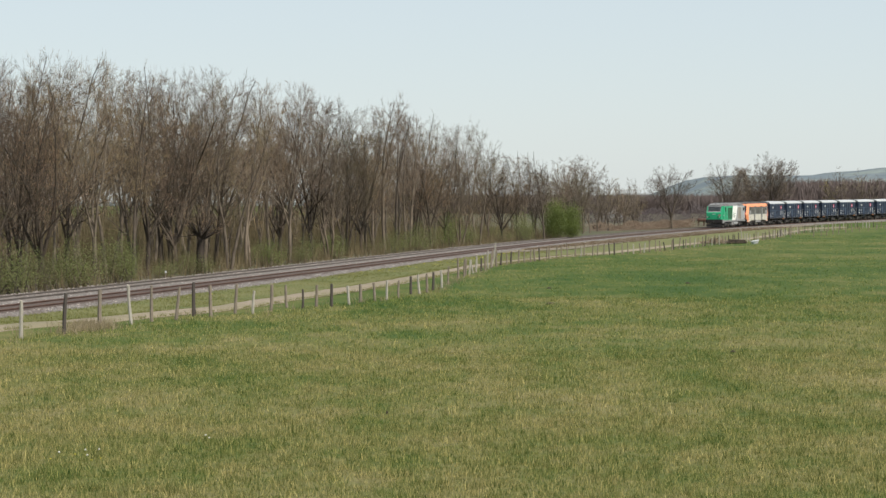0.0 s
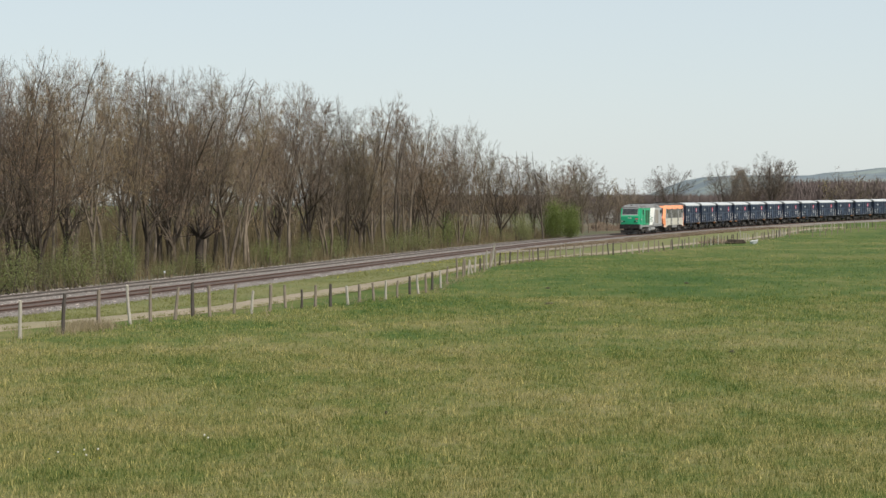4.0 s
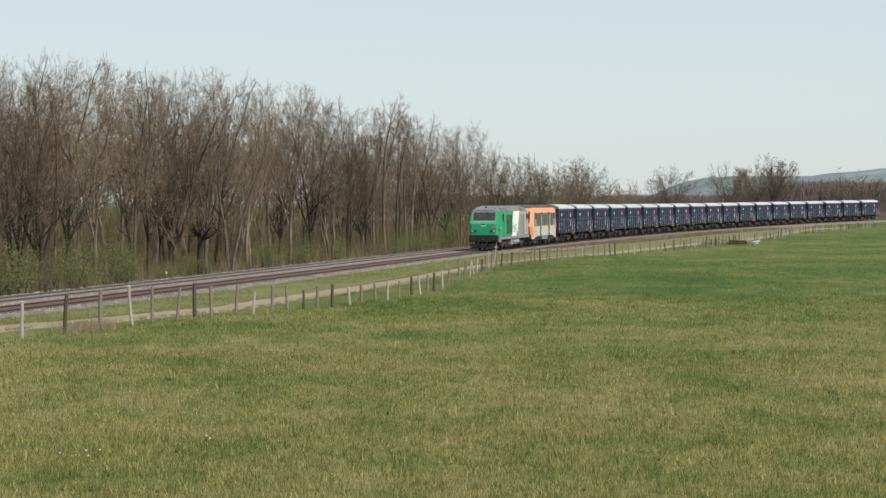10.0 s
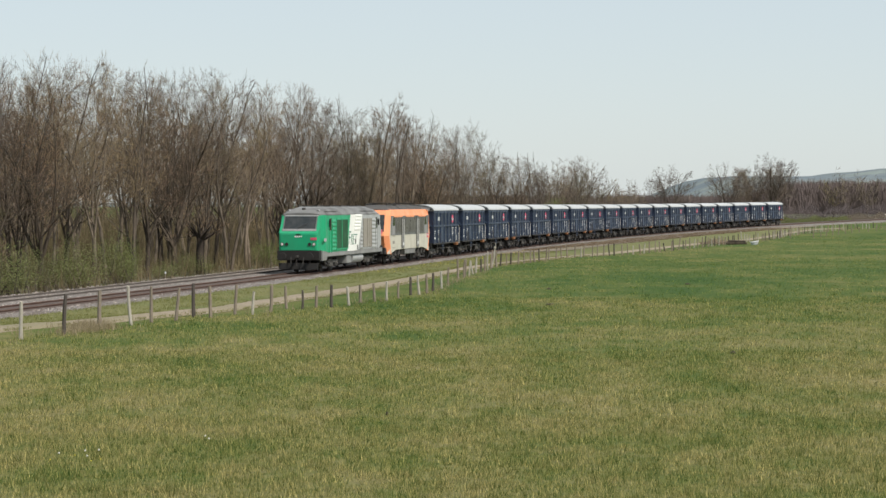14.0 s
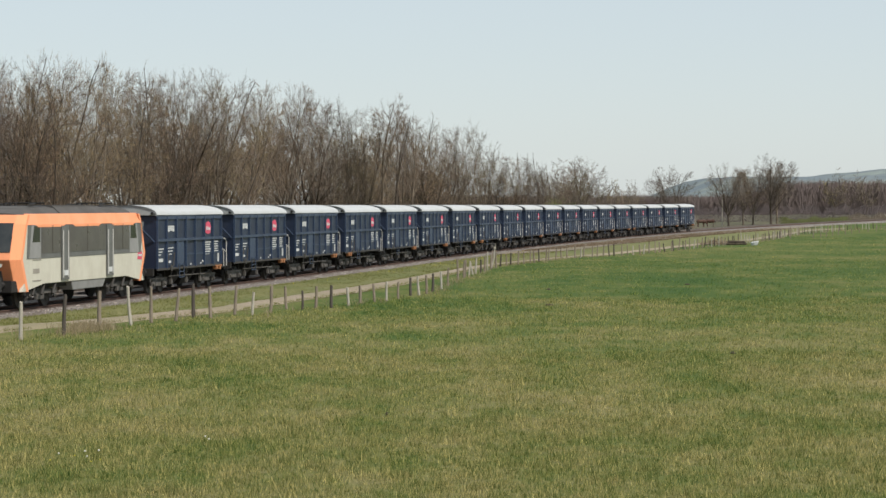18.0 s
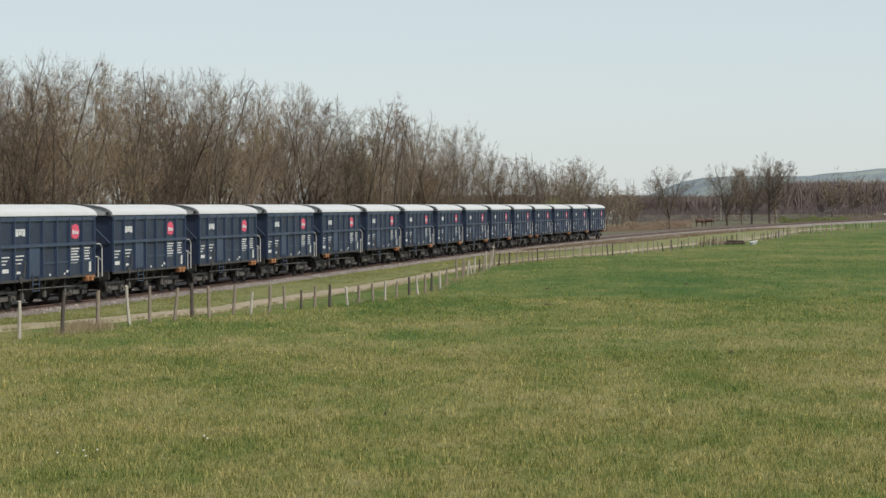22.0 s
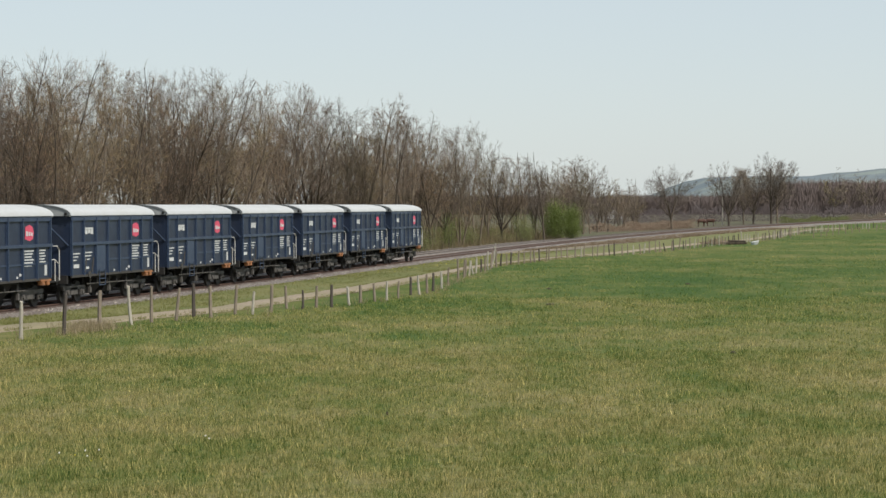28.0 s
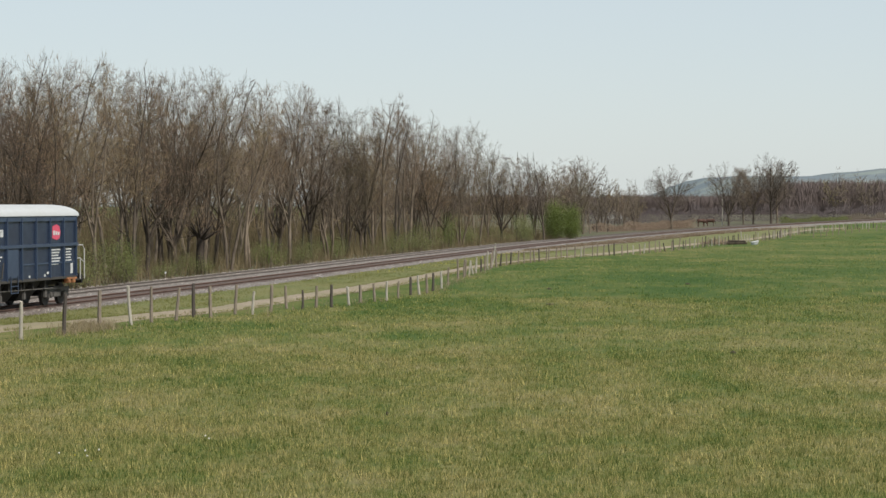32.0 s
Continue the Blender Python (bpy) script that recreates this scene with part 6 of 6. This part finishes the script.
def flowers():
    rnd = random.Random(6)
    verts, faces = [], []
    for i in range(200):
        s = rnd.gauss(72, 26)
        q = on_line(s, rnd.uniform(2.3, 4.6))
        z, r = meadow_z(q.x, q.y) + rnd.uniform(0.06, 0.16), rnd.uniform(0.015, 0.03)
        n = len(verts)
        verts += [(q.x + r, q.y, z), (q.x, q.y + r, z), (q.x - r, q.y, z), (q.x, q.y - r, z), (q.x, q.y, z + r), (q.x, q.y, z - r * 0.6)]
        faces += [(n, n + 1, n + 4), (n + 1, n + 2, n + 4), (n + 2, n + 3, n + 4), (n + 3, n, n + 4), (n, n + 1, n + 5), (n + 1, n + 2, n + 5), (n + 2, n + 3, n + 5), (n + 3, n, n + 5)]
    tagged(new("verge_flowers", soup("verge_flowers", verts, faces, YELLOW)), "tiny yellow flowers scattered on the railway verge", "flowers", kind="stuff")


flowers()


def dandelion(x, y, h, clock):
    ob = tagged(new("dandelion"), "dandelion with a pale seed head on the pasture" if clock else "yellow dandelion flower low in the pasture", "flower", "dandelions")
    quick("stem", lambda bm: rod(bm, (0, 0, -0.02), (0.02, 0, h), 0.006, 0.004, n=5), BLADES, ob)

    def head(bm):
        bmesh.ops.create_icosphere(bm, subdivisions=2, radius=0.019 if clock else 0.017, matrix=Matrix.Translation((0.02, 0, h)) @ Matrix.Diagonal((1, 1, 0.9 if clock else 0.45, 1)))
    quick("head", head, SEEDHEAD if clock else YELLOW, ob)
    ob.location = (x, y, meadow_z(x, y))


for x, y, h, clock in ((-4.42, 42.3, 0.14, True), (-4.55, 42.9, 0.13, True), (-6.85, 40.0, 0.12, True), (-6.43, 40.3, 0.13, True), (-6.2, 40.4, 0.13, True), (-6.3, 39.7, 0.1, True), (-6.15, 39.2, 0.07, False), (-6.02, 39.4, 0.08, False), (-6.9, 39.4, 0.07, False), (-6.6, 40.2, 0.06, False)):
    dandelion(x, y, h, clock)


# ---- small things along the line ----
def marker_post():
    ob = tagged(new("marker_post"), "bent pale post with a small white head beside the track", "post")
    quick("post", lambda bm: [rod(bm, (-0.25, 0, -0.2), (0.05, 0, 0.75), 0.06, 0.055, n=7), rod(bm, (0.05, 0, 0.75), (0.1, 0, 1.45), 0.055, 0.05, n=7)], POSTPALE, ob)
    quick("head", lambda bm: [box(bm, 0.02, 0.2, -0.06, 0.06, 1.42, 1.58), rod(bm, (0.14, 0, 1.58), (0.16, 0, 1.85), 0.025, n=6)], POSTPALE, ob, bevel=0.02)
    x, y = 3.6, 160.0
    ob.location = (x, y, meadow_z(x, y))


marker_post()


def trough():
    """A white tub half sunk beside a dark heap of earth and brush."""
    ob = tagged(new("water_trough"), "old white tub used as a drinking trough in the pasture", "trough")

    def tub(bm):
        rings = []
        for z, k in ((-0.1, 0.7), (0.12, 0.82), (0.45, 0.97), (0.52, 1.04), (0.52, 0.92), (0.44, 0.86), (0.16, 0.7)):
            rings.append([(0.5 * k * math.cos(a), 0.36 * k * math.sin(a), 0.75 * z + 0.10 * math.cos(a)) for a in [i * math.pi / 10 for i in range(20)]])
        loft(bm, rings)
    quick("basin", tub, WHITEP, ob, "white enamel basin", smooth=True)
    ob.location, ob.rotation_euler = (35.6, 257, meadow_z(35.6, 257)), (0, 0, 0.3)
    rnd = random.Random(3)
    verts, faces = [], []
    for i in range(700):
        x, y = rnd.gauss(0, 1.1), rnd.gauss(0, 0.5)
        z = max(0.0, 0.75 * math.exp(-(x / 1.3) ** 2 - (y / 0.7) ** 2)) * rnd.random()
        n, r, a = len(verts), 0.03, rnd.uniform(0, 6.28)
        l, u = rnd.uniform(0.25, 0.7), rnd.uniform(-0.1, 0.35)
        verts += [(x - r, y, z), (x + r, y, z), (x, y + r, z), (x + l * math.cos(a), y + l * math.sin(a), z + u)]
        faces += [(n, n + 1, n + 3), (n + 1, n + 2, n + 3), (n + 2, n, n + 3)]
    heap = new("brush_heap", soup("brush_heap", verts, faces, TWIGRED))
    tagged(heap, "low heap of dark brown brushwood in the pasture", "brush heap")
    heap.location = (31.6, 260, meadow_z(31.6, 260))
    log = tagged(new("log_pile"), "dark weathered logs lying by the trough", "logs")
    for k in range(3):
        quick("log", lambda bm: rod(bm, (-1.3 + 0.2 * k, 0.2 * (k % 2), 0.14 + 0.12 * k), (1.1 - 0.1 * k, 0.1, 0.16 + 0.1 * k), 0.15, 0.12, n=8), BARKOLD, log)
    log.location = (33.7, 258, meadow_z(33.7, 258))


trough()
HORSE = paint("bay_coat", (0.075, 0.032, 0.018), 0.6, (0.03, 0.018, 0.012), 0.4, 0, 2)
HORSEDARK = paint("dark_mane", (0.02, 0.014, 0.01), 0.7, (0.03, 0.02, 0.015), 0.3)


def horse(x, y, turn):
    ob = tagged(new("horse"), "brown horse grazing with its head down behind the railway", "horse", "horses")

    def oval(bm, p, r):
        bmesh.ops.create_icosphere(bm, subdivisions=2, radius=1, matrix=Matrix.Translation(p) @ Matrix.Diagonal((*r, 1)))
    quick("body", lambda bm: [oval(bm, (0, 0, 1.12), (0.78, 0.29, 0.33)), oval(bm, (-0.5, 0, 1.17), (0.36, 0.28, 0.34)), oval(bm, (0.5, 0, 1.15), (0.33, 0.26, 0.36))], HORSE, ob, smooth=True)
    quick("neck", lambda bm: rod(bm, (0.62, 0, 1.25), (1.2, 0, 0.72), 0.21, 0.12, n=10), HORSE, ob, smooth=True)
    quick("head", lambda bm: [rod(bm, (1.12, 0, 0.82), (1.38, 0, 0.34), 0.13, 0.075, n=8), rod(bm, (1.08, 0.07, 0.85), (1.05, 0.1, 1.0), 0.04, 0.01, n=5), rod(bm, (1.08, -0.07, 0.85), (1.05, -0.1, 1.0), 0.04, 0.01, n=5)], HORSE, ob)
    quick("mane", lambda bm: hexa(bm, ((0.62, -0.03, 1.38), (1.14, -0.03, 0.86), (1.14, 0.03, 0.86), (0.62, 0.03, 1.38), (0.7, -0.02, 1.5), (1.22, -0.02, 0.93), (1.22, 0.02, 0.93), (0.7, 0.02, 1.5))), HORSEDARK, ob)
    quick("tail", lambda bm: rod(bm, (-0.82, 0, 1.3), (-0.95, 0, 0.5), 0.06, 0.03, n=6), HORSEDARK, ob)
    for lx, ly in ((-0.55, -0.15), (-0.6, 0.15), (0.55, -0.14), (0.5, 0.14)):
        quick("leg", lambda bm: [rod(bm, (lx, ly, 1.0), (lx + 0.03, ly, 0.5), 0.12, 0.06, n=7), rod(bm, (lx + 0.03, ly, 0.5), (lx, ly, 0.0), 0.055, 0.06, n=7)], HORSE, ob)
    ob.location, ob.rotation_euler = (x, y, land(x, y)), (0, 0, turn)


horse(48.6, 424, 0.3)
horse(50.6, 426, 2.9)


def cow(x, y, turn, mat, label):
    ob = tagged(new("cow"), label, "cow", "cattle")

    def oval(bm, p, r):
        bmesh.ops.create_icosphere(bm, subdivisions=2, radius=1, matrix=Matrix.Translation(p) @ Matrix.Diagonal((*r, 1)))
    quick("body", lambda bm: [oval(bm, (0, 0, 0.42), (0.85, 0.42, 0.42)), oval(bm, (-0.5, 0, 0.45), (0.42, 0.38, 0.42))], mat, ob, smooth=True)
    quick("neck", lambda bm: rod(bm, (0.6, 0, 0.55), (1.0, 0.05, 0.8), 0.24, 0.16, n=10), mat, ob, smooth=True)
    quick("head", lambda bm: [rod(bm, (0.95, 0.05, 0.85), (1.3, 0.1, 0.66), 0.15, 0.09, n=8), rod(bm, (0.98, 0.12, 0.92), (0.95, 0.3, 0.95), 0.05, 0.02, n=5), rod(bm, (0.98, -0.05, 0.92), (0.95, -0.22, 0.95), 0.05, 0.02, n=5)], mat, ob)
    quick("tail", lambda bm: rod(bm, (-0.9, 0, 0.6), (-1.05, 0.1, 0.12), 0.04, 0.03, n=6), HORSEDARK, ob)
    for lx, ly in ((-0.3, -0.42), (0.5, -0.38)):
        quick("leg", lambda bm: [rod(bm, (lx, ly, 0.14), (lx + 0.5, ly - 0.05, 0.08), 0.1, 0.06, n=7)], mat, ob)
    ob.location, ob.rotation_euler = (x, y, land(x, y)), (0, 0, turn)


cow(26.2, 382, 0.2, HORSEDARK, "dark cow lying in the field behind the railway")
cow(34.2, 400, 2.8, HORSE, "brown cow lying in the field behind the railway")


def pole(x, y, h, label):
    ob = tagged(new("utility_pole"), label, "pole")
    quick("shaft", lambda bm: rod(bm, (0, 0, -0.3), (0, 0, h), 0.13, 0.09, n=8), POSTPALE, ob)
    quick("cap", lambda bm: rod(bm, (0, 0, h), (0, 0, h + 0.1), 0.11, 0.05, n=8), BLACKIRON, ob)
    ob.location = (x, y, land(x, y))


pole(53.6, 432, 5.6, "slim pale concrete pole beside a field tree")
WALLW = paint("pale_render", (0.66, 0.63, 0.57), 0.85, (0.4, 0.37, 0.32), 0.3, 0, 0.3)
TILES = paint("roof_tiles", (0.22, 0.13, 0.10), 0.85, (0.12, 0.09, 0.07), 0.5, 0, 0.4)


def far_house(x, y, l, d, h, turn, label):
    ob = tagged(new("house"), label, "house", "distant houses")
    quick("wall", lambda bm: box(bm, -l / 2, l / 2, -d / 2, d / 2, -0.3, h), WALLW, ob)
    quick("roof", lambda bm: loft(bm, [[(xx, -d / 2 - 0.3, h), (xx, 0, h + d * 0.32), (xx, d / 2 + 0.3, h)] for xx in (-l / 2 - 0.3, l / 2 + 0.3)]), WALLW, ob, "pale sheet roof")
    for k in range(int(l // 3)):
        win = quick("window", lambda bm: box(bm, -l / 2 + 1.0 + 3 * k, -l / 2 + 2.0 + 3 * k, -d / 2 - 0.02, -d / 2 + 0.05, 0.9, 2.2), GLASS, ob)
        quick("window_frame", lambda bm: [box(bm, -l / 2 + 0.92 + 3 * k, -l / 2 + 2.08 + 3 * k, -d / 2 - 0.05, -d / 2 - 0.025, z, z + 0.1) for z in (0.85, 2.15)], WHITEP, win)
    ob.location, ob.rotation_euler = (x, y, land(x, y)), (0, 0, turn)


far_house(109.5, 540, 7.5, 2.0, 0.75, 0.1, "low pale farm building with a light roof in the distance")
far_house(41.5, 545, 3.6, 3.4, 1.0, 1.45, "small white house behind distant trees")


def hedge(pts, h, w, name, label, mat, seed, per=110):
    rnd = random.Random(seed)
    verts, faces = [], []
    for p in smooth_way(pts, 0.5):
        for k in range(per):
            x, y = p.x + rnd.gauss(0, w * 0.35), p.y + rnd.gauss(0, w * 0.7)
            z = land(x, y) + h * rnd.random() * (0.75 + 0.5 * noise.noise((x * 0.3, y * 0.1, 5)))
            n, a, r, l = len(verts), rnd.uniform(0, 6.28), rnd.uniform(0.012, 0.03), rnd.uniform(0.25, 0.7)
            verts += [(x - r, y, z), (x + r, y, z), (x, y + r, z), (x + 0.4 * l * math.cos(a), y + 0.4 * l * math.sin(a), z + l * rnd.uniform(0.1, 0.9))]
            faces += [(n, n + 1, n + 3), (n + 1, n + 2, n + 3), (n + 2, n, n + 3)]
    tagged(new(name, soup(name, verts, faces, mat)), label, "hedge", kind="stuff")


hedge([(68, 452), (76, 468), (88, 490)], 1.5, 1.2, "green_hedge", "fresh green hedge along the far side of the line", LEAFDULL, 1)
hedge([(88, 490), (97, 505), (112, 530)], 1.9, 1.4, "brown_hedge", "brownish leafless hedge along the line", TWIGFAR, 2)
hedge([(24, 362), (33, 376), (40, 394), (45, 408)], 1.5, 1.8, "bramble_bank", "low brown and green bramble bank behind the line", TWIGRED, 3)
hedge([(22, 440), (45, 470), (62, 490), (80, 500), (100, 520), (125, 545)], 4.2, 2.6, "field_hedge", "tall brown leafless field hedge in the distance", TWIGFAR, 4, 190)


def molehill(x, y, r):
    rnd = random.Random(int(x * 10))
    bm = bmesh.new()
    rings = [[(r * k * math.cos(a) * rnd.uniform(0.85, 1.15), 0.7 * r * k * math.sin(a) * rnd.uniform(0.85, 1.15), z) for a in [i * math.pi / 7 for i in range(14)]] for k, z in ((1.15, -0.05), (1.0, 0.02), (0.65, 0.06), (0.25, 0.08))]
    loft(bm, rings)
    ob = new("molehill", mesh_of("molehill", bm, EARTH, 0, True))
    tagged(ob, "low dark earth molehill in the pasture", "molehill", "molehills")
    ob.location = (x, y, meadow_z(x, y))


# the last, tiny mound is a stand-in for a small dark weed
for x, y, r in ((4.85, 102.0, 0.24), (5.7, 121.0, 0.14), (13.9, 128, 0.16), (8.9, 69, 0.1), (-1.2, 48.5, 0.035)):
    molehill(x, y, r)


def marker(x, y):
    ob = tagged(new("survey_marker"), "small white-topped marker stake beside the far track", "marker")
    quick("stake", lambda bm: rod(bm, (0, 0, -0.2), (0, 0, 0.4), 0.03, n=6), POSTWOOD, ob)
    quick("cap", lambda bm: rod(bm, (0, 0, 0.4), (0, 0, 0.52), 0.06, 0.05, n=8), WHITEP, ob)
    ob.location = (x, y, land(x, y))


q = on_line(24.0, -6.5)
marker(q.x, q.y)


# ---- what moves ----
def motions():
    times = [0.5 * i for i in range(65)]
    every = [i / FPS for i in range(32 * FPS + 1)]
    gone = [speed_line(0) - speed_line(t) for t in every]
    for thing, mid, length in TRAIN:
        walk(thing, [(t, vehicle_pose(t, mid, length)) for t in times])
        for b in thing.children:
            for w in b.children:
                if w.name.startswith("wheelset"):
                    x, _, r = w.location
                    # it turns as long as its vehicle is on the seen stretch of line
                    on = [(t, g) for t, g in zip(every, gone) if -45 < speed_line(t) + mid < 330]
                    rows = [(t, Matrix.LocRotScale((x, 0, r), Euler((0, -g / r, 0)), None)) for t, g in on]
                    if rows[0][0] > 0:
                        rows.insert(0, (0, rows[0][1]))
                    if rows[-1][0] < 32:
                        rows.append((32, rows[-1][1]))
                    walk(w, rows)


motions()
